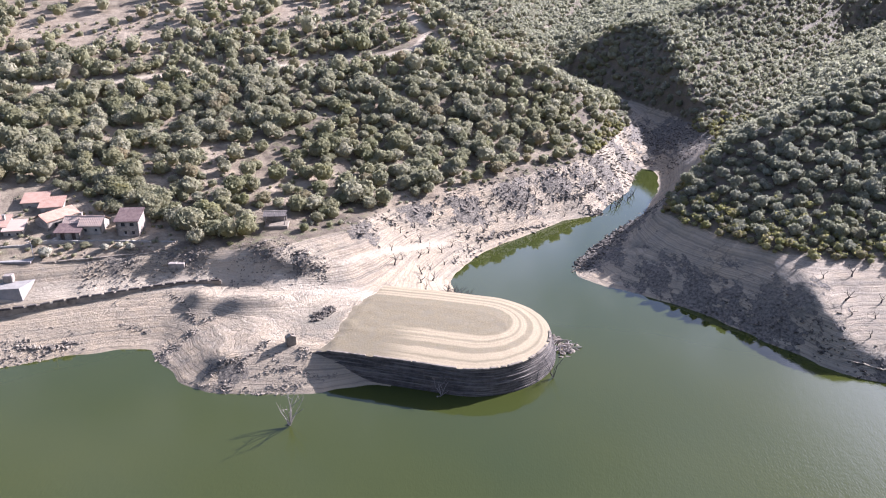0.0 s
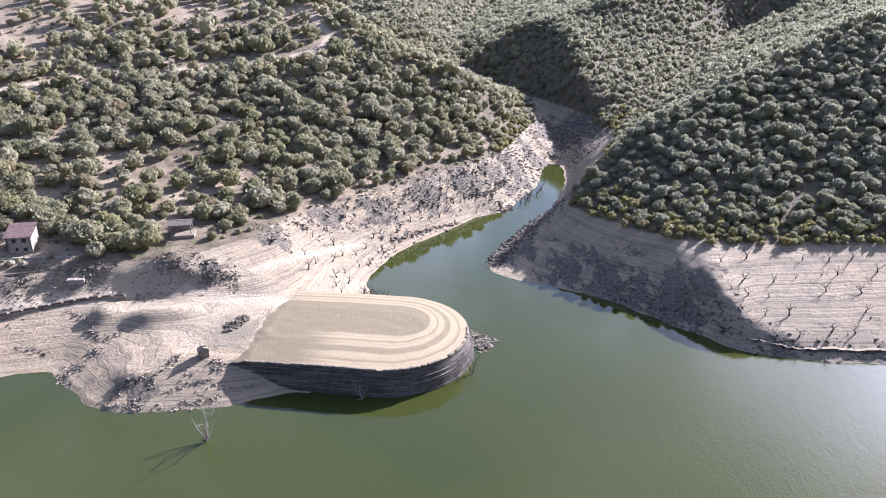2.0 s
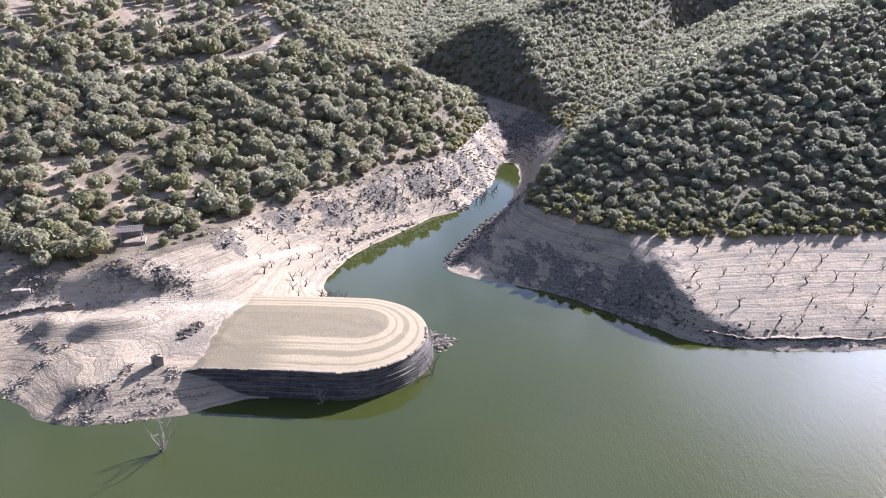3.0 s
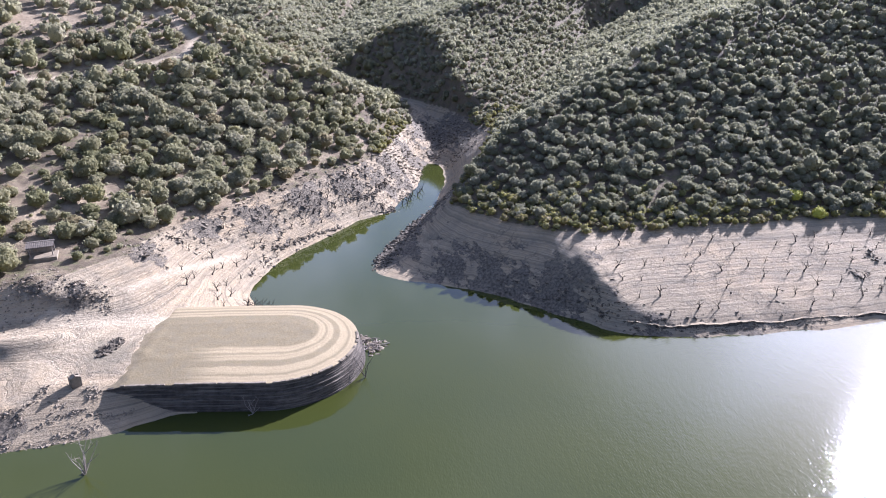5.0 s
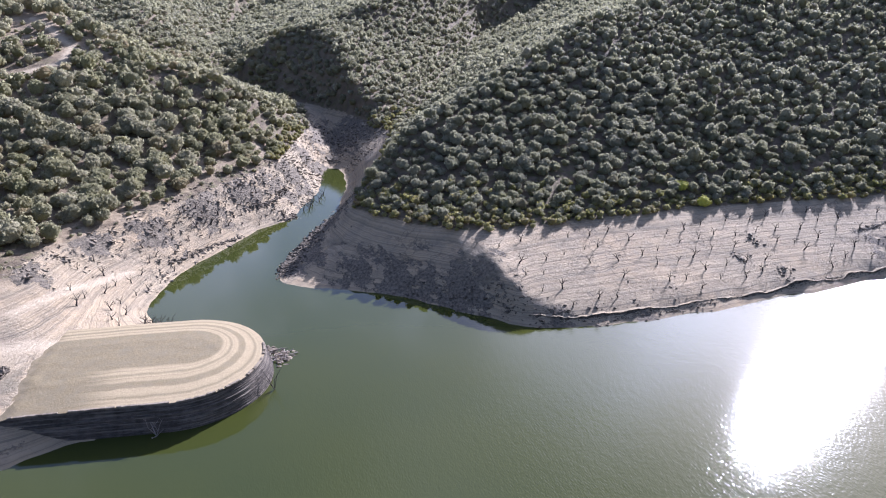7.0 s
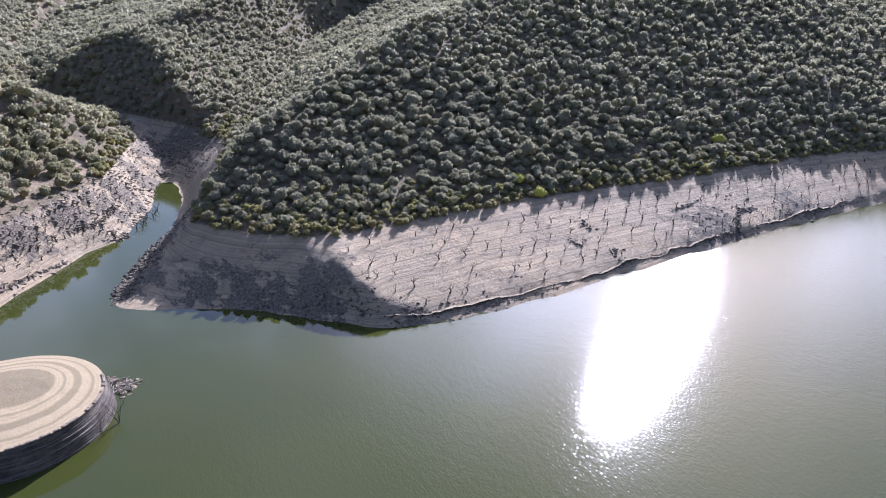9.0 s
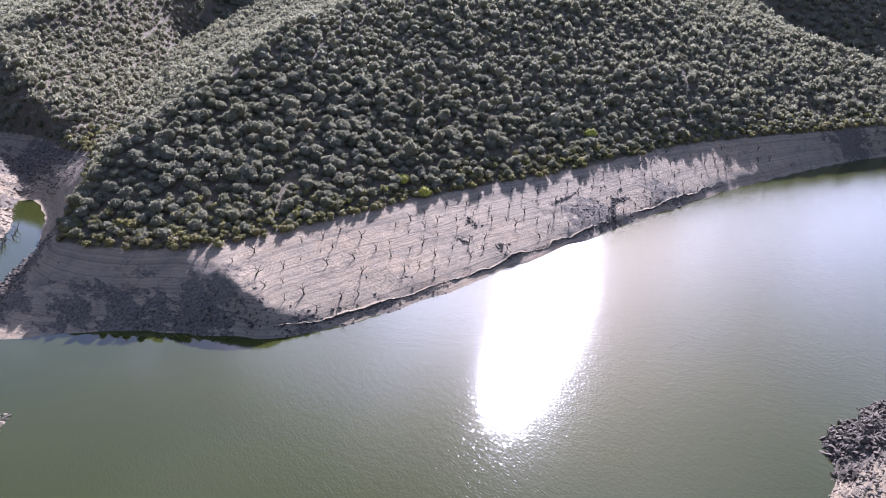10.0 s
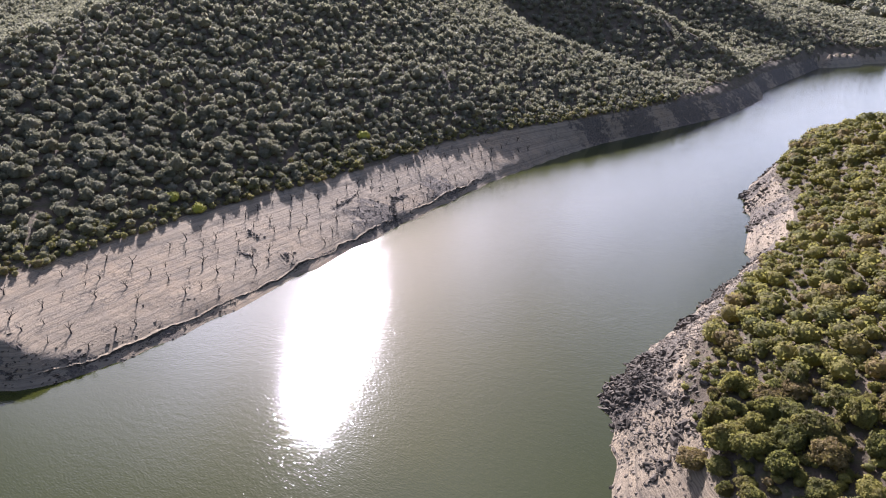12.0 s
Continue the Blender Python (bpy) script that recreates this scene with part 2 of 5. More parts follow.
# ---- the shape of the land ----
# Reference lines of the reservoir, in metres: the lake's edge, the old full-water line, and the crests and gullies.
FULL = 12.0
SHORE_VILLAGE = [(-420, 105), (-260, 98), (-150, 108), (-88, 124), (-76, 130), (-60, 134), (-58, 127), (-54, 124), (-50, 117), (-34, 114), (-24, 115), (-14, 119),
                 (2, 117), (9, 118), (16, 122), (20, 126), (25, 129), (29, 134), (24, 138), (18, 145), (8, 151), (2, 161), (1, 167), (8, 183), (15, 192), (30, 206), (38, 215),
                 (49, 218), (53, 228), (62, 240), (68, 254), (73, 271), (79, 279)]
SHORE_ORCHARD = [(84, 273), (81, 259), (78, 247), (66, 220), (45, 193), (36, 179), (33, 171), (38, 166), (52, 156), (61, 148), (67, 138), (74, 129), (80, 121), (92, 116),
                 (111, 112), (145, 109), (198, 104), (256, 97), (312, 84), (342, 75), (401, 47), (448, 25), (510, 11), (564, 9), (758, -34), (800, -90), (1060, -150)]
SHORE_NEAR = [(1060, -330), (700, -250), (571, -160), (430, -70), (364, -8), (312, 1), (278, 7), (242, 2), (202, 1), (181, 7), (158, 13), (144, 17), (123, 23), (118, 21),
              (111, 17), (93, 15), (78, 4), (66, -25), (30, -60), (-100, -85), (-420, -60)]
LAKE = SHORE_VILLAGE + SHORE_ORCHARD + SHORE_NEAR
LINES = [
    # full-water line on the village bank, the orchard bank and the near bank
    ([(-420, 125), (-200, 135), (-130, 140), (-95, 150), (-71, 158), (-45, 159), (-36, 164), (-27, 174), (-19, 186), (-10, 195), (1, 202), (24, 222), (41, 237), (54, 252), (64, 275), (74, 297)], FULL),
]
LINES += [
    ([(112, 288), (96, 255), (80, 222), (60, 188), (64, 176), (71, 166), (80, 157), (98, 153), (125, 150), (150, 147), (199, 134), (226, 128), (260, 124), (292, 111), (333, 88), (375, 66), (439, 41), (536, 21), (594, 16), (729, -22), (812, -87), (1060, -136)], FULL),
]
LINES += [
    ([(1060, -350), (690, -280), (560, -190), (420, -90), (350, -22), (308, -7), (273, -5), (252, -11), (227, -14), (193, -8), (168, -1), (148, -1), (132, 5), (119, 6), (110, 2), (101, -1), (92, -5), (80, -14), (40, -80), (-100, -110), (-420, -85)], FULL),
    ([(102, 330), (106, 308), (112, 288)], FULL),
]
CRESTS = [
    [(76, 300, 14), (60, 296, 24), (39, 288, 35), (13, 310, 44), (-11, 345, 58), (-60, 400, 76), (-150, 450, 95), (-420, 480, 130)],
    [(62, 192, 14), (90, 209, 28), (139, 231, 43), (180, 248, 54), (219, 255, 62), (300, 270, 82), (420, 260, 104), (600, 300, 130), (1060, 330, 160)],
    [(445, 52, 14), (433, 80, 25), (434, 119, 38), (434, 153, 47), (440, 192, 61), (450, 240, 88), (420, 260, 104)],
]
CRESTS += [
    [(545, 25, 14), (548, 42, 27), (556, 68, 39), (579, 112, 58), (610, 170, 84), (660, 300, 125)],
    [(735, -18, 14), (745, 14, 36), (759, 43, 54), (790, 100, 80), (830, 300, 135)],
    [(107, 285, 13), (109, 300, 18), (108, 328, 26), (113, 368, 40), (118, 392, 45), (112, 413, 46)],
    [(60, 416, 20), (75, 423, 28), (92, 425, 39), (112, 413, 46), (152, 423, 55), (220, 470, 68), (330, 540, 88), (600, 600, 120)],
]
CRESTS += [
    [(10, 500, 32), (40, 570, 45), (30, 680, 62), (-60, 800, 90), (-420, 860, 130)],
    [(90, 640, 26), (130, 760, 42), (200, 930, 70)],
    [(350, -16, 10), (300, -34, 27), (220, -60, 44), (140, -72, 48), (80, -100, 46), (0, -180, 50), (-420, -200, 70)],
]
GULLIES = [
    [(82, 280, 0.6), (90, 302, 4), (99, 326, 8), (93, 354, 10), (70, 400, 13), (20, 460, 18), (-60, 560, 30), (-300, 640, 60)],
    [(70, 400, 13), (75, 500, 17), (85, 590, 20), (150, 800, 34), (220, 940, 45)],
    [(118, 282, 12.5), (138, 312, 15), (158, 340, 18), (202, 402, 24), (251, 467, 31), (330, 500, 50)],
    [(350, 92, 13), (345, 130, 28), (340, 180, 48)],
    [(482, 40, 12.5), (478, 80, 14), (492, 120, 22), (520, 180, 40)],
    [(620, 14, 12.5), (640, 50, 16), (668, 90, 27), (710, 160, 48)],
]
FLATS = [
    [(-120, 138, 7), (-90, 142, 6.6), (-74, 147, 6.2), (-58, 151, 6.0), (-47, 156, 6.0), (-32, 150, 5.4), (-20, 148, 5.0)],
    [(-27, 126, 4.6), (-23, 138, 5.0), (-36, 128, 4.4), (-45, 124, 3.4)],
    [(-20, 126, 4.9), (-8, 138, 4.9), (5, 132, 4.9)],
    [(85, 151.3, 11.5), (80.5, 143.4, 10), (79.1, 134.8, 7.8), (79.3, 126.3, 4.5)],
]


def along(points, step):
    """Points every step metres along a line of two or three coordinates."""
    out = []
    for a, b in zip(points, points[1:]):
        a, b = np.array(a, float), np.array(b, float)
        k = max(1, int(np.hypot(*(b - a)[:2]) / step))
        out += [a + (b - a) * i / k for i in range(k)]
    return np.array(out + [np.array(points[-1], float)])


def inside(poly, x, y):
    hit = np.zeros(x.shape, bool)
    for (ax, ay), (bx, by) in zip(poly, poly[1:] + poly[:1]):
        if ay != by:
            hit ^= ((ay > y) != (by > y)) & (x < (bx - ax) * (y - ay) / (by - ay) + ax)
    return hit


X0, X1, Y0, Y1 = -420.0, 1060.0, -350.0, 940.0


def relax():
    """The land as a skin stretched over the reference lines, from a coarse grid to a fine one."""
    z = None
    for step in (32, 16, 8, 4, 2.5):
        nx, ny = int((X1 - X0) / step) + 1, int((Y1 - Y0) / step) + 1
        gx, gy = np.meshgrid(np.linspace(X0, X1, nx), np.linspace(Y0, Y1, ny))
        if z is None:
            z = np.full((ny, nx), 40.0)
        else:
            iy, ix = np.linspace(0, z.shape[0] - 1, ny), np.linspace(0, z.shape[1] - 1, nx)
            rows = np.array([np.interp(ix, np.arange(z.shape[1]), r) for r in z])
            z = np.array([np.interp(iy, np.arange(rows.shape[0]), c) for c in rows.T]).T
        fixed, held, count = np.zeros((ny, nx), bool), np.zeros((ny, nx)), np.zeros((ny, nx))
        wet = inside(LAKE, gx, gy)

        def hold(pts):
            i = np.clip(np.rint((pts[:, 1] - Y0) / (Y1 - Y0) * (ny - 1)).astype(int), 0, ny - 1)
            j = np.clip(np.rint((pts[:, 0] - X0) / (X1 - X0) * (nx - 1)).astype(int), 0, nx - 1)
            np.add.at(held, (i, j), pts[:, 2])
            np.add.at(count, (i, j), 1)
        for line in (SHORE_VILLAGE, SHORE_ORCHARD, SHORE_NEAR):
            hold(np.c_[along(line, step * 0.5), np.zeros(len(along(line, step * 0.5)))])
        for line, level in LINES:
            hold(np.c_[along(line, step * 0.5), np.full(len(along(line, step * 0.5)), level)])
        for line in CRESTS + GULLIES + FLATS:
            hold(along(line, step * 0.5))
        fixed = count > 0
        held = np.where(fixed, held / np.maximum(count, 1), 0)
        deep = wet & ~fixed
        for k in range(260 if step > 3 else 120):
            z[fixed] = held[fixed]
            p = np.pad(z, 1, mode="edge")
            z = 0.25 * (p[:-2, 1:-1] + p[2:, 1:-1] + p[1:-1, :-2] + p[1:-1, 2:])
            z[deep] -= 0.06 * step / 4
        z[fixed] = held[fixed]
    p = np.pad(z, 1, mode="edge")
    z = 0.5 * z + 0.125 * (p[:-2, 1:-1] + p[2:, 1:-1] + p[1:-1, :-2] + p[1:-1, 2:])
    return z


SKIN = relax()


def bumps(x, y, size, seed, octaves=4):
    """Smooth random relief of about -1 to 1 on arrays, with lumps of that size in metres."""
    total, amp = np.zeros(np.shape(x)), 0.55
    for o in range(octaves):
        u, v = np.asarray(x) / size + 31.7 * seed, np.asarray(y) / size + 17.3 * seed
        iu, iv = np.floor(u), np.floor(v)
        fu, fv = u - iu, v - iv
        fu, fv = fu * fu * (3 - 2 * fu), fv * fv * (3 - 2 * fv)

        def h(a, b):
            s = np.sin(a * 127.1 + b * 311.7 + seed * 74.7 + o * 19.19) * 43758.5453
            return (s - np.floor(s)) * 2 - 1
        total += amp * ((h(iu, iv) * (1 - fu) + h(iu + 1, iv) * fu) * (1 - fv) + (h(iu, iv + 1) * (1 - fu) + h(iu + 1, iv + 1) * fu) * fv)
        amp, size = amp * 0.5, size * 0.5
    return total


TIP, WIDE, AXIS = np.array((6.0, 132.0)), 16.0, np.array((0.963, -0.27))


def terrace_distance(x, y):
    """Metres outside (positive) or inside the round-ended terrace."""
    dx, dy = x - TIP[0], y - TIP[1]
    a = dx * AXIS[0] + dy * AXIS[1]
    b = dx * -AXIS[1] + dy * AXIS[0]
    return np.where(a > 0, np.hypot(a, b), np.where(a < -14, np.hypot(a + 14, b), np.abs(b))) - WIDE, a


def land(x, y):
    """The ground's height at arrays x, y."""
    x, y = np.asarray(x, float), np.asarray(y, float)
    u = np.clip((x - X0) / (X1 - X0), 0, 1) * (SKIN.shape[1] - 1)
    v = np.clip((y - Y0) / (Y1 - Y0), 0, 1) * (SKIN.shape[0] - 1)
    i, j = np.minimum(u.astype(int), SKIN.shape[1] - 2), np.minimum(v.astype(int), SKIN.shape[0] - 2)
    fu, fv = u - i, v - j
    z = (SKIN[j, i] * (1 - fu) + SKIN[j, i + 1] * fu) * (1 - fv) + (SKIN[j + 1, i] * (1 - fu) + SKIN[j + 1, i + 1] * fu) * fv
    out = np.maximum(np.maximum(X0 - x, x - X1), np.maximum(Y0 - y, y - Y1))
    z = z + np.clip(out, 0, 1500) * 0.06 + np.clip(out, 0, 400) / 400 * 40 * bumps(x, y, 500, 9)
    hill = np.clip((z - FULL) / 20, 0, 1)
    z = z + hill * (2.5 * bumps(x, y, 45, 3) + 0.5 * bumps(x, y, 9, 4))
    dry = np.clip(z / 2.5, 0, 1) * (1 - hill)
    near_flat, a = terrace_distance(x, y)
    calm = np.clip((near_flat - 0) / 12, 0.0, 1)
    rough = rockiness(x, y)
    z = z + dry * calm * (0.5 * bumps(x, y, 14, 5) + 0.2 * bumps(x, y, 3.5, 6) + rough * 1.8 * np.abs(bumps(x + y, 2.2 * (y - x), 7, 7)))
    # small level benches left by the falling water
    s = 0.9
    f = z / s - np.floor(z / s)
    z = np.where((z > 0.3) & (z < FULL), z + dry * calm * 0.5 * s * (np.clip((f - 0.2) / 0.6, 0, 1) - f), z)
    # a small cut bank along the water below the orchard
    cut = np.clip((x - 70) / 20, 0, 1) * (y > 60) * (y < 170) * (x < 330)
    z = z + cut * 0.7 * np.clip((z - 0.5 - 0.5 * bumps(x, y, 20, 8)) / 1.1, 0, 1) * np.clip((9 - z) / 6, 0, 1)
    # under the terrace and along the foot of its wall
    z = np.where((near_flat < -0.8) & (a > -26), np.minimum(z, 4.2), z)
    z = np.where((near_flat > -0.8) & (near_flat < 2.2) & (a > -11), np.minimum(z, -0.6), z)
    # a rocky scarp above the old road
    z = z + (0.9 + 0.6 * bumps(x, y, 6, 41)) * np.clip((y - 155.6 - 0.7 * bumps(x, y, 5, 42)) / 1.3, 0, 1) * np.clip((164 - y) / 6, 0, 1) * np.clip((x + 55) / 5, 0, 1) * np.clip((-26 - x) / 4, 0, 1)
    # two low humps beside the road
    z = z + 2.6 * np.exp(-((x + 43) / 8.0) ** 2 - ((y - 144) / 3.2) ** 2) + 2.2 * np.exp(-((x + 54) / 3.2) ** 2 - ((y - 146) / 3.2) ** 2)
    return z


ROCKY = [(40, 182, 14), (52, 198, 14), (66, 214, 14), (118, 19, 12), (135, 17, 12), (160, 9, 10), (185, 3, 9), (205, 0, 9), (245, 0, 14), (280, 2, 14), (330, 0, 20),
         (95, 300, 26), (80, 300, 14), (70, 270, 10), (58, 246, 9), (48, 234, 8), (36, 226, 9), (22, 214, 9), (6, 200, 8), (-8, 190, 7), (-22, 176, 7), (-42, 158, 5), (-60, 156, 5), (-34, 158, 4),
         ]
ROCKY += [(-58, 126, 5), (-42, 121, 4), (60, 152, 11), (72, 140, 11), (52, 164, 9), (84, 120, 5), (105, 114, 4), (190, 112, 12), (230, 106, 9), (345, 80, 14), (375, 62, 20), (420, 45, 25), (460, 30, 25), (620, 4, 40), (700, -18, 40), (500, 20, 25), (560, 14, 30), (-74, 153.5, 4)]


def rockiness(x, y):
    r = np.zeros(np.shape(x))
    for cx, cy, s in ROCKY:
        r = np.maximum(r, np.exp(-((x - cx) ** 2 + (y - cy) ** 2) / (s * s)))
    return r


def mesh_from(name, verts, faces, mat, smooth=False):
    me = bpy.data.meshes.new(name)
    faces = np.asarray(faces, np.int32)
    verts = np.asarray(verts, np.float32)
    k = faces.shape[1]
    me.vertices.add(len(verts))
    me.vertices.foreach_set("co", verts.ravel())
    me.loops.add(faces.size)
    me.loops.foreach_set("vertex_index", faces.ravel())
    me.polygons.add(len(faces))
    me.polygons.foreach_set("loop_start", np.arange(0, faces.size, k, dtype=np.int32))
    me.polygons.foreach_set("use_smooth", np.full(len(faces), smooth))
    me.update(calc_edges=True)
    me.materials.append(mat)
    return me


def spread(a, b, fine, far0, far1, slow=0.0):
    """Grid places: even between a and b, then wider and wider out to far0 and far1, at first slowly as far as slow."""
    mid = list(np.arange(a, b + 0.01, fine))
    step, lo = fine, [a]
    while lo[-1] > far0:
        step *= 1.11
        lo.append(lo[-1] - step)
    step, hi = fine, [b]
    while hi[-1] < far1:
        step *= 1.015 if hi[-1] < slow else 1.11
        hi.append(hi[-1] + step)
    return np.array(lo[:0:-1] + mid + hi[1:])


def sheet(gx, gy):
    ny, nx = gx.shape
    i = np.arange(ny * nx).reshape(ny, nx)
    return np.stack([i[:-1, :-1], i[:-1, 1:], i[1:, 1:], i[1:, :-1]], -1).reshape(-1, 4)


def build_ground():
    xs, ys = spread(-110, 300, 1.15, -2500, 3000, 820), spread(-40, 310, 1.15, -1500, 3200, 460)
    gx, gy = np.meshgrid(xs, ys)
    gz = land(gx, gy)
    me = mesh_from("ground", np.stack([gx, gy, gz], -1).reshape(-1, 3), sheet(gx, gy), GROUND, True)
    soil = np.clip((gz - FULL + 1.0 + 2.5 * ((gy < 40) & (gx > 50))) / 1.5, 0, 1)
    cover = np.zeros((gz.size, 4), np.float32)
    cover[:, 0], cover[:, 1], cover[:, 3] = soil.ravel(), rockiness(gx, gy).ravel(), 1
    cover[:, 2] = tracks(gx, gy).ravel()
    at = me.attributes.new("cover", "FLOAT_COLOR", "POINT")
    at.data.foreach_set("color", cover.ravel())
    tone = np.zeros(gz.shape)
    # duller silt patches; the one over the humps has their shade in its colour
    for cx, cy, rx, ry, w in ((-27, 136, 9, 11, 0.75), (-48, 145, 13, 4.5, 0.45), (-44, 133, 10, 6, 0.35), (-62, 146, 12, 4, 0.3), (2, 186, 9, 9, 0.35), (18, 208, 12, 9, 0.45), (75, 146, 12, 14, 0.5), (52, 176, 14, 14, 0.5), (115, 10, 26, 7, 0.35), (165, 5, 34, 7, 0.4), (240, -1, 50, 8, 0.4), (300, -2, 40, 8, 0.5)):
        tone = np.maximum(tone, w * np.exp(-(((gx - cx) / rx) ** 2 + ((gy - cy) / ry) ** 2)))
    dry_side = np.clip((70 - gx) / 30, 0, 1) * np.clip((gy - 130) / 20, 0, 1) * np.clip((420 - gy) / 60, 0, 1)
    me.attributes.new("field", "FLOAT", "POINT").data.foreach_set("value", (dry_side * np.clip(0.55 + 0.7 * bumps(gx, gy, 30, 24), 0, 1)).ravel().astype(np.float32))
    me.attributes.new("dull", "FLOAT", "POINT").data.foreach_set("value", tone.ravel().astype(np.float32))
    return tagged(new("ground", me), "bare pale silt banks and dry ochre hillsides round a low reservoir", "ground", kind="structure")


TRACKS = [([(-190, 222), (-144, 237), (-113, 251), (-87, 267), (-64, 275), (-48, 283), (-23, 291), (-11, 299), (-7, 313), (-20, 340)], 1.2),
          ([(-130, 139), (-90, 144), (-74, 148), (-58, 152), (-47, 157), (-32, 151), (-20, 149), (-14, 147)], 2.2),
          ([(-24, 160), (-12, 172), (0, 183)], 1.0)]


def tracks(x, y, clear=0.0):
    best = np.zeros(np.shape(x))
    for line, half in TRACKS:
        p = along(line, 1.0)
        near = (x > p[:, 0].min() - 9) & (x < p[:, 0].max() + 5) & (y > p[:, 1].min() - 5) & (y < p[:, 1].max() + 5)
        d = np.full(np.shape(x), 99.0)
        xs, ys = x[near], y[near]
        m = np.full(xs.shape, 99.0)
        for q in p:
            m = np.minimum(m, np.hypot(xs - q[0], ys - q[1]))
        d[near] = m
        best = np.maximum(best, np.clip((half + clear - d) / 0.8 + 0.5, 0, 1))
    return best


build_ground()
xs, ys = spread(-200, 500, 20, -2500, 3000), spread(-200, 300, 20, -1500, 3200)
gx, gy = np.meshgrid(xs, ys)
far_lake = np.clip((np.hypot(gx, gy) - 1100) / 200, 0, 1) * -30
me = mesh_from("water", np.stack([gx, gy, far_lake], -1).reshape(-1, 3), sheet(gx, gy), WATER, True)
tagged(new("water", me), "calm murky green reservoir water with a soft shine", "water", kind="structure")


# ---- trees ----
rng = np.random.default_rng(7)


def ico(sub):
    bm = bmesh.new()
    bmesh.ops.create_icosphere(bm, subdivisions=sub, radius=1)
    v = np.array([p.co[:] for p in bm.verts])
    f = np.array([[q.index for q in p.verts] for p in bm.faces])
    bm.free()
    return v, f


ICO1, ICO2, ICO3 = ico(1), ico(2), ico(3)


def crown(r, lumps, leaves, size, core):
    """A crown of radius 1 over z = 0 to 1.6: a billowing mass of foliage, open below, with sprays of leaves standing out of it. Triangles."""
    cv, cf = core
    heads = r.normal(size=(lumps, 3))
    heads[:, 2] = np.abs(heads[:, 2]) * 0.9 - 0.15
    heads /= np.linalg.norm(heads, axis=1)[:, None]
    wide, big = r.uniform(0.28, 0.5, lumps), r.uniform(0.6, 1.0, lumps)

    def reach(d):
        away = np.arccos(np.clip(d @ heads.T, -1, 1))
        return 0.64 + 0.36 * np.max(big * np.exp(-(away / wide) ** 2), axis=1)
    e = np.array(Euler(r.uniform(0, 6.28, 3)).to_matrix())
    d = cv @ e.T
    v = d * (reach(d) * (1 + 0.07 * r.normal(size=len(d)).clip(-1.5, 1.5)))[:, None]
    f = cf[v[cf].mean(axis=1)[:, 2] > -0.42]
    q = r.normal(size=(leaves, 3))
    q[:, 2] = np.where(q[:, 2] < -0.25, -q[:, 2], q[:, 2])
    q /= np.linalg.norm(q, axis=1)[:, None]
    p = q * (reach(q) * r.uniform(0.88, 1.16, leaves))[:, None]
    side = np.cross(q, r.normal(size=(leaves, 3)))
    side /= np.linalg.norm(side, axis=1)[:, None]
    other = np.cross(q, side)
    s = size * r.uniform(0.6, 1.4, (leaves, 1))
    tilt = q * s * r.uniform(-0.9, 0.9, (leaves, 1))
    spray = np.stack([p + side * s + tilt, p - side * s * 0.6 + other * s * 0.8 + q * s * 0.4, p - side * s * 0.5 - other * s * 0.8 - tilt], 1).reshape(-1, 3)
    i = len(v) + np.arange(leaves)[:, None] * 3
    return np.concatenate([v * 0.94, spray]) * (1, 1, 0.9) + (0, 0, 0.7), np.concatenate([f, i + (0, 1, 2)])


def forest(name, places, kinds, label, mat=LEAVES):
    """Many crowns joined into one stuff object. places: x, y, z, radius, height, turn."""
    vs, fs, tint, base = [], [], [], 0
    for n, (x, y, z, rad, high, turn) in enumerate(places):
        v, f = kinds[n % len(kinds)]
        c, s = math.cos(turn), math.sin(turn)
        w = np.empty_like(v)
        w[:, 0] = (v[:, 0] * c - v[:, 1] * s) * rad + x
        w[:, 1] = (v[:, 0] * s + v[:, 1] * c) * rad + y
        w[:, 2] = v[:, 2] * high / 1.6 + z
        vs.append(w)
        fs.append(f + base)
        tint.append(np.full(len(v), (n * 0.618) % 1.0, np.float32))
        base += len(v)
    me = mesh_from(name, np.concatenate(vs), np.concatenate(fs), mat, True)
    at = me.attributes.new("tint", "FLOAT", "POINT")
    at.data.foreach_set("value", np.concatenate(tint))
    return tagged(new(name, me), label, "trees", kind="stuff")


def scatter(x0, x1, y0, y1, step, seed):
    r = np.random.default_rng(seed)
    grow = 0.25 * max(x1 - x0, y1 - y0)
    gx, gy = np.meshgrid(np.arange(x0 - grow, x1 + grow, step), np.arange(y0 - grow, y1 + grow, step))
    gx = gx + 0.5 * step * (np.arange(gx.shape[0]) % 2)[:, None]
    gx, gy = gx.ravel(), gy.ravel()
    gx = gx + r.uniform(-0.42, 0.42, gx.size) * step
    gy = gy + r.uniform(-0.42, 0.42, gy.size) * step
    # rows of the grid lie askew, so that no straight lanes open up
    mx, my, c, s = (x0 + x1) / 2, (y0 + y1) / 2, math.cos(0.33), math.sin(0.33)
    gx, gy = mx + (gx - mx) * c - (gy - my) * s, my + (gx - mx) * s + (gy - my) * c
    ok = (gx > x0) & (gx < x1) & (gy > y0) & (gy < y1)
    gx, gy = gx[ok], gy[ok]
    return gx, gy, land(gx, gy), r


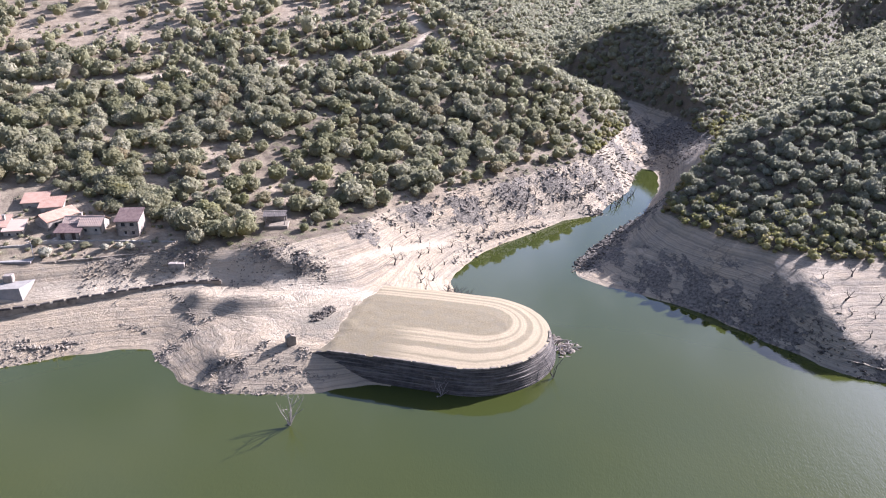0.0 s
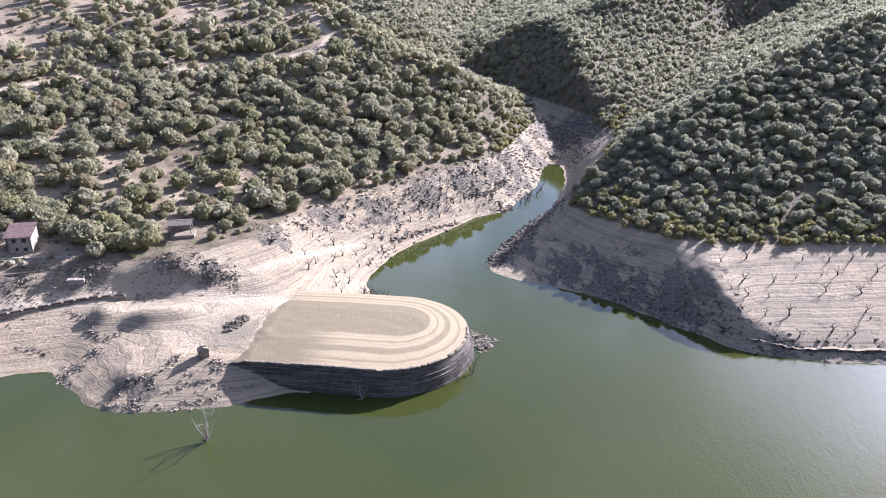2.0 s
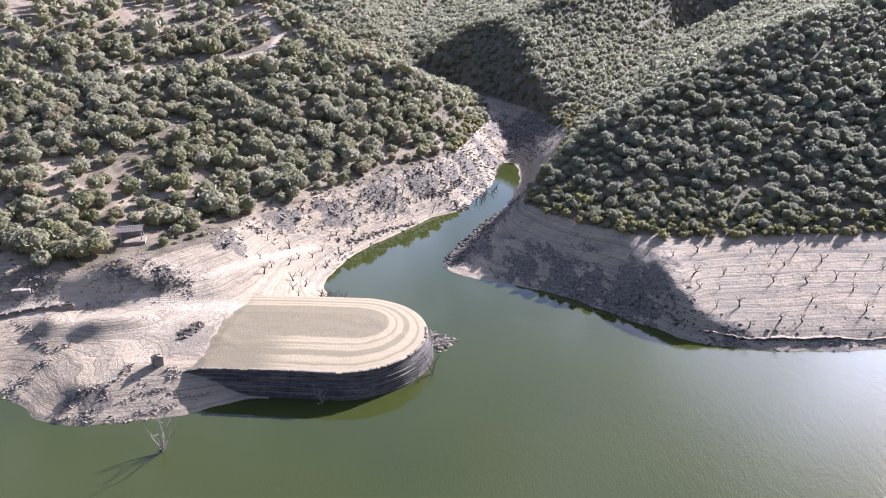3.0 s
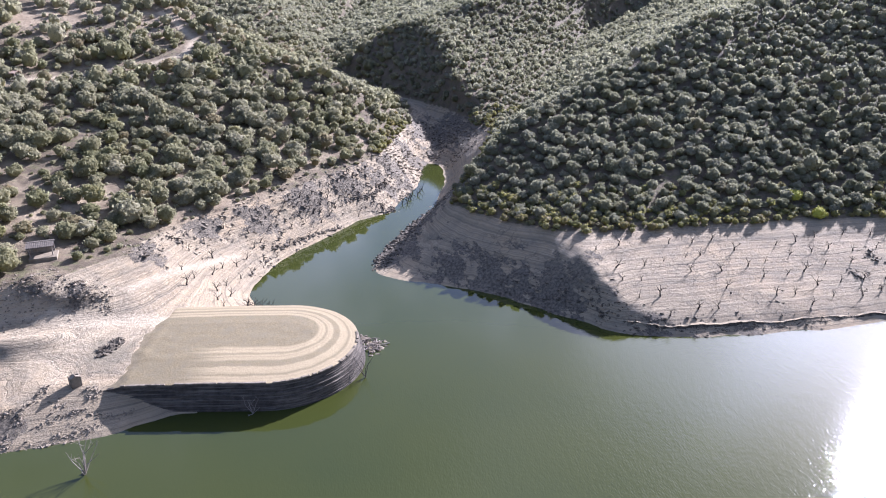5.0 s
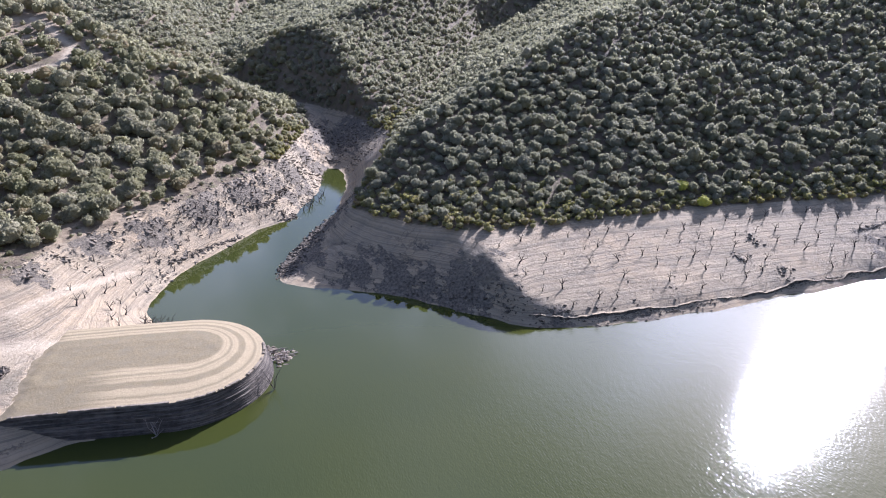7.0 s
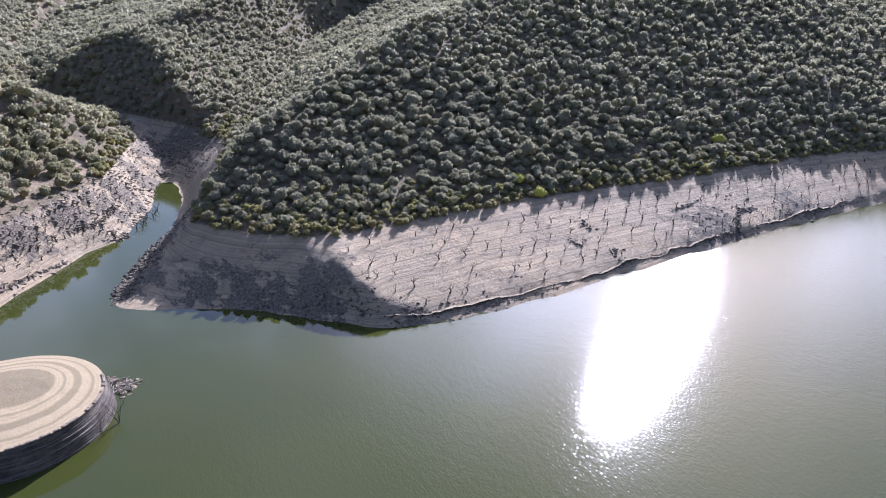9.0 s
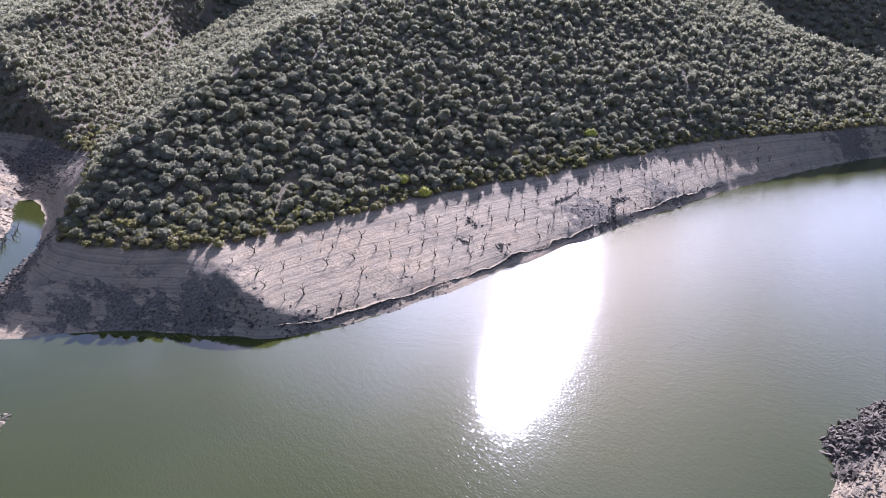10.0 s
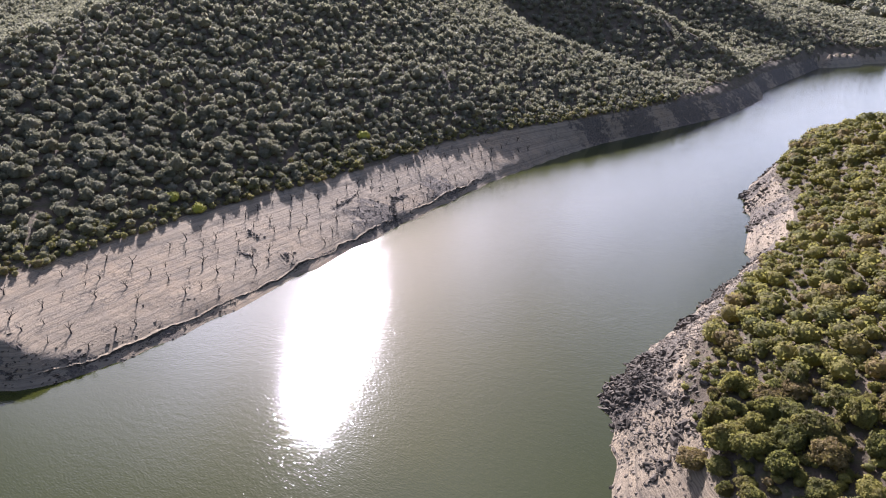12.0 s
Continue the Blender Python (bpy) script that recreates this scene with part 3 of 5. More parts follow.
def cover_of(x, y, z):
    """How much of the hillside is wooded, 0 to 1: thinner and full of clearings above the village."""
    village = (x < 90 - 0.0 * y) & (y > 130) & (x - 0.25 * (y - 200) < 60)
    thin = np.clip(1.0 + 1.1 * bumps(x, y, 30, 21), 0.2, 1)
    dense = np.clip(1.02 + 0.2 * bumps(x, y, 30, 22), 0.6, 1)
    # dry fields high above the village
    field = np.clip((y - 225 - 0.5 * (x + 190)) / 25, 0, 1) * np.clip((-10 - x) / 60, 0, 1)
    thin = thin * (1 - 0.85 * field * np.clip(0.7 + 1.6 * bumps(x, y, 38, 23), 0, 1))
    return np.where(village & (x < 75), thin, dense)


NEAR_BANK = [(60, 40), (60, -120), (400, -120), (400, 40)]
VILLAGE = [(-140, 130), (-63, 130), (-63, 164), (-70, 171), (-86, 171), (-92, 180), (-110, 182), (-140, 170)]
SHELTER = [(-48, 160), (-36, 160), (-37, 178), (-47, 178)]


def woods():
    kinds_mid = [crown(np.random.default_rng(40 + i), 13, 260, 0.11, ICO3) for i in range(8)]
    kinds_far = [crown(np.random.default_rng(60 + i), 7, 56, 0.16, ICO2) for i in range(6)]
    kinds_small = [crown(np.random.default_rng(65 + i), 7, 42, 0.2, ICO1) for i in range(6)]
    kinds_low = [crown(np.random.default_rng(70 + i), 6, 30, 0.2, ICO2) for i in range(6)]
    x, y, z, r = scatter(-200, 480, -120, 560, 3.4, 11)
    keep = (z > FULL + 0.5) & (r.uniform(size=x.size) < cover_of(x, y, z)) & (tracks(x, y, 1.4) < 0.05) & (x > -0.6 * y - 10) & (np.hypot(x, y) < 560)
    keep &= ~inside(VILLAGE, x, y) & ~inside(SHELTER, x, y) & ~inside(NEAR_BANK, x, y) & ((y > 90) | (x > 200))
    keep &= ((x > 45) & (x > 0.24 * y)) | (r.uniform(size=x.size) < 0.82)
    x, y, z = x[keep], y[keep], z[keep]
    rad = (0.95 + 2.1 * r.uniform(size=x.size) ** 1.4) * np.where(r.uniform(size=x.size) < 0.08, 1.3, 1)
    rad = rad * np.where(x > 40, np.clip(0.7 + (z - FULL) / 30, 0.7, 1), 1)
    oak = (x > 45) & (x > 0.24 * y)
    rad = np.where(oak, 0.72 + 0.6 * rad, 0.35 + rad)
    P = np.stack([x, y, z - 0.4, rad, rad * r.uniform(1.45, 2.1, x.size), r.uniform(0, 6.28, x.size)], 1)
    far = np.hypot(x, y)
    near = far < 520
    forest("woodland", P[(far < 270) & ~oak], kinds_mid, "olive-green evergreen woodland on the dry slopes above the village")
    forest("oak_woodland", P[(far < 270) & oak], kinds_mid, "dense grey-green evergreen oak woodland above the dead orchard, haze in its colour", HAZED_LEAVES)
    forest("slope_woodland", P[(far >= 270) & near & ~oak], kinds_far, "evergreen oak woodland higher on the slopes")
    forest("oak_slope_woodland", P[(far >= 270) & (far < 340) & oak], kinds_far, "grey-green oak woodland on the upper slopes, haze in its colour", HAZED_LEAVES)
    forest("side_valley_woodland", P[(far >= 340) & near & oak], kinds_small, "grey-green oak woodland on the side valley's slopes, haze in its colour", HAZED_LEAVES)
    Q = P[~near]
    forest("hill_woodland", Q, kinds_small, "dark evergreen woodland covering the hills beyond", HAZED_LEAVES)
    # low scrub between the trees above the village
    x, y, z, r = scatter(-190, 420, 80, 400, 3.1, 13)
    keep = (z > FULL - 0.3) & (r.uniform(size=x.size) < np.where(x < 60, 0.5, 0.2)) & (tracks(x, y) < 0.05) & (np.hypot(x, y) < 330) & ~inside(VILLAGE, x, y) & ~inside(SHELTER, x, y)
    x, y, z = x[keep], y[keep], z[keep]
    rad = r.uniform(0.5, 1.2, x.size)
    P = np.stack([x, y, z - 0.2, rad, rad * r.uniform(1.0, 1.5, x.size), r.uniform(0, 6.28, x.size)], 1)
    forest("scrub", P, kinds_low, "low dry grey-green scrub between the trees")
    # a bushy fringe along the old full-water line
    x, y, z, r = scatter(50, 420, 40, 300, 2.2, 14)
    keep = (z > FULL - 0.4) & (z < FULL + 5.0) & (r.uniform(size=x.size) < np.where(z < FULL + 2.5, 0.85, 0.35))
    x, y, z = x[keep], y[keep], z[keep]
    rad = r.uniform(0.8, 1.8, x.size)
    P = np.stack([x, y, z - 0.2, rad, rad * r.uniform(1.2, 1.7, x.size), r.uniform(0, 6.28, x.size)], 1)
    forest("bush_fringe", P, kinds_low, "bushy green fringe along the edge of the wood", FRINGE_LEAVES)
    # slopes behind the side valley
    x, y, z, r = scatter(-120, 620, 330, 780, 6.0, 20)
    keep = (z > FULL + 0.6) & (np.hypot(x, y) >= 560) & (np.hypot(x, y) < 780) & (x > -0.2 * y) & (y > 0.75 * x)
    x, y, z = x[keep], y[keep], z[keep]
    rad = r.uniform(2.3, 4.2, x.size)
    P = np.stack([x, y, z - 0.4, rad, rad * r.uniform(1.3, 1.8, x.size), r.uniform(0, 6.28, x.size)], 1)
    forest("upland_woodland", P, kinds_small, "evergreen woodland on the slopes behind the side valley", HAZED_LEAVES)
    # the wooded spurs down the valley
    x, y, z, r = scatter(480, 900, -70, 330, 6.2, 17)
    keep = (z > FULL + 0.6) & (y < 0.45 * x + 60)
    x, y, z = x[keep], y[keep], z[keep]
    rad = r.uniform(2.2, 4.0, x.size)
    P = np.stack([x, y, z - 0.4, rad, rad * r.uniform(1.3, 1.8, x.size), r.uniform(0, 6.28, x.size)], 1)
    forest("spur_woodland", P, kinds_small, "small evergreen trees covering the spurs down the valley", HAZED_LEAVES)
    x, y, z, r = scatter(-420, 1100, -340, 1000, 10.5, 12)
    keep = (z > FULL + 0.6) & ~((x > -200) & (x < 480) & (y > -120) & (y < 560) & (np.hypot(x, y) < 560)) & ~((x > 480) & (x < 900) & (y > -70) & (y < 330)) & ~((np.hypot(x, y) < 780) & (x > -0.2 * y) & (y > 0.75 * x)) & (np.hypot(x, y) < 1100) & ((y > 0.25 * np.abs(x) - 60) | (x > 250)) & ((x > -260) | (y > 300))
    x, y, z = x[keep], y[keep], z[keep]
    rad = r.uniform(4.8, 7.2, x.size)
    P = np.stack([x, y, z - 0.5, rad, rad * r.uniform(1.2, 1.6, x.size), r.uniform(0, 6.28, x.size)], 1)
    x, y, z, r = scatter(-900, 1900, -700, 1900, 34.0, 16)
    keep = (z > FULL + 0.6) & ((x < -420) | (x > 1100) | (y < -340) | (y > 1000) | (np.hypot(x, y) >= 1100)) & (np.hypot(x, y) < 1900) & (y > 0.25 * np.abs(x) - 700) & (x > -400)
    x, y, z = x[keep], y[keep], z[keep]
    rad = r.uniform(16, 22, x.size)
    P = np.concatenate([P, np.stack([x, y, z - 1, rad, rad * 1.2, r.uniform(0, 6.28, x.size)], 1)])
    forest("distant_woodland", P, [crown(np.random.default_rng(80 + i), 9, 40, 0.2, ICO1) for i in range(6)], "woodland on the distant hills", HAZED_LEAVES)


woods()


# ---- single trees ----
def tube(path, radii, sides=6):
    """A tapered tube along a path, as triangles."""
    path = [Vector(p) for p in path]
    vs, fs = [], []
    for i, p in enumerate(path):
        d = (path[min(i + 1, len(path) - 1)] - path[max(i - 1, 0)]).normalized()
        u = d.orthogonal().normalized()
        w = d.cross(u)
        for k in range(sides):
            a = 2 * math.pi * k / sides
            vs.append(p + (u * math.cos(a) + w * math.sin(a)) * radii[i])
    for i in range(len(path) - 1):
        for k in range(sides):
            a, b = i * sides + k, i * sides + (k + 1) % sides
            fs += [(a, b, b + sides), (a, b + sides, a + sides)]
    top = (len(path) - 1) * sides
    fs += [(top, top + k, top + k + 1) for k in range(1, sides - 1)]
    return np.array([v[:] for v in vs]), np.array(fs)


def joined(pieces):
    vs, fs, base = [], [], 0
    for v, f in pieces:
        vs.append(v)
        fs.append(f + base)
        base += len(v)
    return np.concatenate(vs), np.concatenate(fs)


def child(name, me, parent, label=""):
    ob = new(name, me)
    ob.parent = parent
    return tagged(ob, label)


def living_tree(seed, leaves, mat, label, category="tree"):
    """An evergreen about 2 m across the crown's radius, standing on z = 0."""
    r = np.random.default_rng(seed)
    root = tagged(new("tree" if category == "tree" else "bush"), label, category)
    limbs = [tube([(0, 0, -0.5), (0.08, 0.05, 0.6), (0.02, 0.1, 1.3)], [0.2, 0.15, 0.1])]
    for k in range(4):
        a = k * 1.57 + r.uniform(-0.4, 0.4)
        limbs.append(tube([(0.03, 0.06, 0.9), (0.5 * math.cos(a), 0.5 * math.sin(a), 1.5), (1.1 * math.cos(a), 1.1 * math.sin(a), 2.1)], [0.09, 0.06, 0.03], 4))
    child("trunk", mesh_from("trunk", *joined(limbs), BARK), root, "dark rough bark")
    v, f = crown(r, 18, leaves, 0.085, ICO3)
    v[:, 2] -= 0.15
    v[:, :3] *= (2.0, 2.0, 2.0)
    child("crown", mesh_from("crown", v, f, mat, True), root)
    return root


def near_trees():
    kinds = [living_tree(200 + i, 1500, SUNNY_LEAVES, "rounded olive-green evergreen tree on a dry slope") for i in range(6)]
    x, y, z, r = scatter(60, 400, -120, 40, 2.9, 15)
    d = np.hypot(x, y)
    # the drawn-down rim lies a little lower on this bank
    keep = (z > FULL - 1.2 - 1.5 * (x < 104) - 2.5 * (x < 98)) & (r.uniform(size=x.size) < np.clip(0.85 + 1.1 * bumps(x, y, 14, 31), 0.08, 1)) & (d < 430) & ((d < 235) | (r.uniform(size=x.size) < 0.85))
    x, y, z, d = x[keep], y[keep], z[keep], d[keep]
    order = np.argsort(d)
    rest = []
    for n, i in enumerate(order):
        size = r.uniform(0.35, 0.8) if r.uniform() < 0.6 else r.uniform(0.8, 1.5)
        if n < 300:
            m = pose(x[i], y[i], z[i] - 0.2, 0, 0, r.uniform(0, 360)) @ Matrix.Diagonal((size * r.uniform(0.8, 1.3), size * r.uniform(0.75, 1.1), size * r.uniform(0.65, 1.2), 1))
            if n < len(kinds):
                kinds[n].matrix_basis = m
                kinds[n]["group"] = "trees on the near bank"
            else:
                t = copy_thing(kinds[n % 6], Matrix.Identity(4))
                t.matrix_basis = m
        else:
            rest.append((x[i], y[i], z[i] - 0.3, size * (2 if d[i] < 235 else 2.6), size * (3 if d[i] < 235 else 3.5), r.uniform(0, 6.28)))
    far_kinds = [crown(np.random.default_rng(90 + i), 10, 80, 0.13, ICO2) for i in range(6)]
    forest("bank_woodland", rest, far_kinds, "olive-green bushes and trees on the dry near bank", SUNNY_LEAVES)
    x, y, z, r = scatter(60, 330, -70, 40, 1.7, 19)
    keep = (z > FULL - 3.2) & (r.uniform(size=x.size) < np.clip((z - FULL + 3.2) / 5, 0.05, 0.75))
    low = [(a, b, c - 0.1, s, s * 1.3, s * 9) for a, b, c, s in zip(x[keep], y[keep], z[keep], r.uniform(0.45, 1.25, keep.sum()))]
    forest("bank_scrub", low, [crown(np.random.default_rng(98 + i), 6, 20, 0.2, ICO2) for i in range(5)], "low olive and brown scrub between the trees on the near bank", SUNNY_LEAVES)
    for px, py, size in ((150.0, 145.6, 1.15), (148.2, 153.6, 1.2), (233, 140.0, 1.4)):
        t = living_tree(int(px), 500, YELLOW, "bright yellow bush at the edge of the wood", "bush")
        t.matrix_basis = pose(px, py, float(land(px, py)) - 0.1) @ Matrix.Scale(size, 4)
    for px, py, size in ((-83.8, 180, 1.6), (-78, 182, 1.3), (-90.8, 185, 1.4), (-73.8, 173, 1.2), (-69, 172, 1.3), (-95, 157.6, 0.7), (-87.7, 157.2, 0.6), (-83.9, 157.5, 0.6), (-88, 188, 1.2), (-66, 168, 0.7)):
        t = living_tree(int(300 + px), 500, LEAVES, "grey-green tree growing beside the village houses")
        t.matrix_basis = pose(px, py, float(land(px, py)) - 0.1) @ Matrix.Scale(size, 4)
    x, y, z, r = scatter(-125, -58, 150, 182, 1.9, 18)
    keep = (z > 11.4) & inside(VILLAGE, x, y) & (r.uniform(size=x.size) < 0.3)
    low = [(a, b, c - 0.1, s, s * 1.2, s * 9) for a, b, c, s in zip(x[keep], y[keep], z[keep], r.uniform(0.3, 0.9, keep.sum()))]
    forest("dry_brush", low, [crown(np.random.default_rng(95 + i), 5, 20, 0.2, ICO2) for i in range(5)], "dry brush and weeds on the village terraces")
    t = living_tree(411, 260, PALE, "sparse pale bush on the village terrace", "bush")
    t.matrix_basis = pose(-91, 153.2, float(land(-91, 153.2))) @ Matrix.Scale(0.9, 4)
    for px, py, size in ((-79, 157, 0.6), (-76, 158, 0.55), (-73.5, 158, 0.6)):
        t = living_tree(int(500 + px), 260, PALE, "sparse pale bush on the village terrace", "bush")
        t.matrix_basis = pose(px, py, float(land(px, py))) @ Matrix.Scale(size, 4)


PALE = plain("pale_leaves", (0.27, 0.23, 0.16), (0.2, 0.19, 0.12), 2.0)
near_trees()


# ---- the round-ended terrace ----
def terrace_ring(d, west):
    """Points along the rim at d metres inside it, from the near west end round the tip to the far west end."""
    r, pts = WIDE - d, []
    n = np.array((-AXIS[1], AXIS[0]))
    for a in np.linspace(-west, 0, 50)[:-1]:
        pts.append(TIP + AXIS * a - n * r)
    for k in np.linspace(-math.pi / 2, math.pi / 2, 70):
        pts.append(TIP + (AXIS * math.cos(k) + n * math.sin(k)) * r)
    for a in np.linspace(0, -west, 50)[1:]:
        pts.append(TIP + AXIS * a + n * r)
    return np.array(pts)


def build_terrace():
    root = tagged(new("terrace"), "round-ended stone terrace with pale curved water marks on top", "terrace")
    west = 36.0
    ds = np.concatenate([[0, 0.5], np.linspace(1, 16.0, 46)])
    vs, inset, back, far = [], [], [], []
    for d in ds:
        p = terrace_ring(d, west)
        a = (p - TIP) @ AXIS
        z = 5.0 + 0.5 * np.clip(d / 9, 0, 1) + 0.05 * bumps(p[:, 0], p[:, 1], 2.5, 51)
        z = z - 1.6 * np.clip((-25 - a) / 9, 0, 1) - 0.5 * np.clip((-12 - a) / 20, 0, 1)
        vs.append(np.c_[p, z])
        # the bands lie wide along the near side and narrow along the far one
        across = np.concatenate([np.full(49, -1.0), np.sin(np.linspace(-math.pi / 2, math.pi / 2, 70)), np.full(49, 1.0)])
        inset.append(d * 7.5 / (9.2 - 3.7 * across))
        z += np.clip((-a - 20) / 8, 0, 1) * 0.35 * bumps(p[:, 0], p[:, 1], 5, 53)
        vs[-1][:, 2] = z
        far.append(np.clip((-a - 22) / 12, 0, 1))
        back.append(np.clip((-a - 2) / 22, 0, 1) * np.clip(1 - ((p - TIP) @ np.array((-AXIS[1], AXIS[0])) + 6) / 20, 0.0, 1))
    k = len(vs[0])
    i = np.arange(len(ds) * k).reshape(len(ds), k)
    f = np.stack([i[:-1, :-1], i[:-1, 1:], i[1:, 1:], i[1:, :-1]], -1).reshape(-1, 4)
    me = mesh_from("top", np.concatenate(vs), f, TERRACE, True)
    for name, val in (("inset", inset), ("west", back), ("fade", far)):
        me.attributes.new(name, "FLOAT", "POINT").data.foreach_set("value", np.concatenate(val).astype(np.float32))
    child("top", me, root, "pale and grey silt in curved bands")
    # each course of the wall is a ring of its own, a little proud or set back
    r = np.random.default_rng(5)
    edge = 4.98
    for c in range(13):
        high = 0.36 + 0.2 * r.uniform()
        out = 0.1 * r.uniform(-1, 1) + 0.13 * c
        p0, p1 = terrace_ring(-out, west), terrace_ring(-out + 0.6, west)
        jag = (0.07 * bumps(np.arange(len(p0)) * 1.0, np.zeros(len(p0)), 1.4, c + 60, 2))[:, None]
        if c == 0:
            jag = jag * 2 - 0.05
        dip = (1.6 * np.clip((-25 - (p0 - TIP) @ AXIS) / 9, 0, 1) + 0.5 * np.clip((-12 - (p0 - TIP) @ AXIS) / 20, 0, 1))[:, None]
        top, low = np.full((len(p0), 1), edge) + jag - dip, np.full((len(p0), 1), edge - high + 0.03) - dip
        v = np.concatenate([np.c_[p1, top], np.c_[p0, top], np.c_[p0, low], np.c_[p1, low]])
        n = len(p0)
        j = np.arange(n)
        rows = [j, j + n, j + 2 * n, j + 3 * n]
        f = np.concatenate([np.stack([u[:-1], u[1:], w[1:], w[:-1]], -1) for u, w in zip(rows, rows[1:])])
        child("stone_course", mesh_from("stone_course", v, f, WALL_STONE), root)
        edge -= high
    # worn coping stones along the rim
    rim = terrace_ring(0.15, 25)
    step = along([tuple(p) for p in rim], 1.25)
    bm_me = block_mesh("coping_stone", 1.1, 0.55, 0.3, STONE, 0.06)
    for a, b in zip(step, step[1:]):
        if r.uniform() < 0.22 or ((a - TIP) @ np.array((-AXIS[1], AXIS[0]))) > 4:
            continue
        m = (a + b) / 2
        s = child("coping_stone", bm_me, root)
        ax = float((m - TIP) @ AXIS)
        s.matrix_basis = pose(m[0], m[1], 5.06 - 0.5 * max(0, min(1, (-12 - ax) / 20)) + r.uniform(-0.06, 0.05), r.uniform(-3, 3), r.uniform(-3, 3), math.degrees(math.atan2(b[1] - a[1], b[0] - a[0])) + r.uniform(-4, 4)) @ Matrix.Diagonal((r.uniform(0.75, 1.05), r.uniform(0.7, 1.1), r.uniform(0.6, 1.2), 1))


def block_mesh(name, x, y, z, mat, bevel=0.03):
    bm = bmesh.new()
    bmesh.ops.create_cube(bm, size=1)
    bmesh.ops.scale(bm, vec=(x, y, z), verts=bm.verts)
    if bevel:
        bmesh.ops.bevel(bm, geom=bm.edges[:], offset=bevel, segments=1, affect="EDGES")
    me = bpy.data.meshes.new(name)
    bm.to_mesh(me)
    bm.free()
    me.materials.append(mat)
    return me


def course_material():
    """Dark stone in level streaks, some of them bleached."""
    n = Nodes("banked_stone_courses", 0.9)
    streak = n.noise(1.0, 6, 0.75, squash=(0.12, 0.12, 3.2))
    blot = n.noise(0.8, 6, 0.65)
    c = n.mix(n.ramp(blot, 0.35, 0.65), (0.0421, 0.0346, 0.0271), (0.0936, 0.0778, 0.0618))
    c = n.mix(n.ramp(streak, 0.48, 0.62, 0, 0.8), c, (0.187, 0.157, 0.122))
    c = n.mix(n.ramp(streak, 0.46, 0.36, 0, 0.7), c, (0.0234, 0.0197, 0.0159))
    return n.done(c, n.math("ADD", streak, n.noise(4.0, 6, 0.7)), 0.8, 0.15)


WALL_STONE = course_material()
build_terrace()


# ---- rocks ----
def rock_heap(name, spots, label, seed, mat, low=0.25, high=1.0, flat=0.55, wet=-0.5, strike=None):
    """Broken rock joined into one object. spots: x, y, spread, how many."""
    r = np.random.default_rng(seed)
    pieces = []
    v0, f0 = ICO1
    for cx, cy, s, count in spots:
        x, y = cx + r.normal(size=count) * s, cy + r.normal(size=count) * s
        z = land(x, y)
        for k in range(count):
            if z[k] < wet or (float(terrace_distance(x[k], y[k])[0]) < 0.8 and x[k] > -21) or z[k] > FULL + 2.5:
                continue
            size = low + (high - low) * r.uniform() ** 2.2
            v = np.sign(v0) * np.abs(v0) ** 0.6 * (1 + 0.28 * r.normal(size=(len(v0), 1)).clip(-1.6, 1.6))
            v = v * size * np.array((r.uniform(0.8, 2.1), r.uniform(0.5, 1.0), flat * r.uniform(0.7, 1.5)))
            turn = r.uniform(0, 6.28)
            if strike is not None:
                # beds of slabs that all lie one way
                v[:, 0] *= 1.9
                turn = strike + r.normal() * 0.2
            e = Euler((r.uniform(-0.5, 0.5), r.uniform(-0.3, 0.3), turn)).to_matrix()
            pieces.append((v @ np.array(e).T + (x[k], y[k], z[k] + size * 0.1), f0))
    me = mesh_from(name, *joined(pieces), mat)
    return tagged(new(name, me), label, "rocks", kind="stuff")


rock_heap("shore_rocks", [(q, w, e, n * 3 // 4) for q, w, e, n in [(118, 20, 2.0, 420), (124, 19, 3.0, 420), (129, 15.5, 2.6, 330), (121, 15, 2.4, 240), (112, 17, 1.0, 60), (136, 18, 1.4, 120), (158, 12.5, 2.0, 330), (171, 8, 2.0, 160), (181, 6.5, 2.0, 300), (203, 1, 2.2, 240),
                           (240, 1, 3, 160), (262, 4, 4, 200), (278, 6, 3, 360), (300, 1, 5, 300), (325, 0, 8, 260), (112, 8, 1.4, 70), (104, 6, 1.2, 60), (98, 9, 1.0, 30)]],
          "jagged dark broken rock along the near shore", 3, DARK_ROCK, 0.1, 0.62, 0.8)
rock_heap("shore_rubble", [(q, w, e, n * 2) for q, w, e, n in [(108, 11, 5, 420), (118, 12, 5, 420), (132, 11, 5, 420), (146, 10, 5, 420), (160, 6, 5, 320), (176, 3, 5, 320), (192, 0, 4, 300), (215, -2, 8, 300), (245, -3, 8, 360), (270, -1, 8, 300), (98, 6, 4, 200)]],
          "pale broken stone scattered over the near bank", 14, STONE, 0.06, 0.36, 0.5)
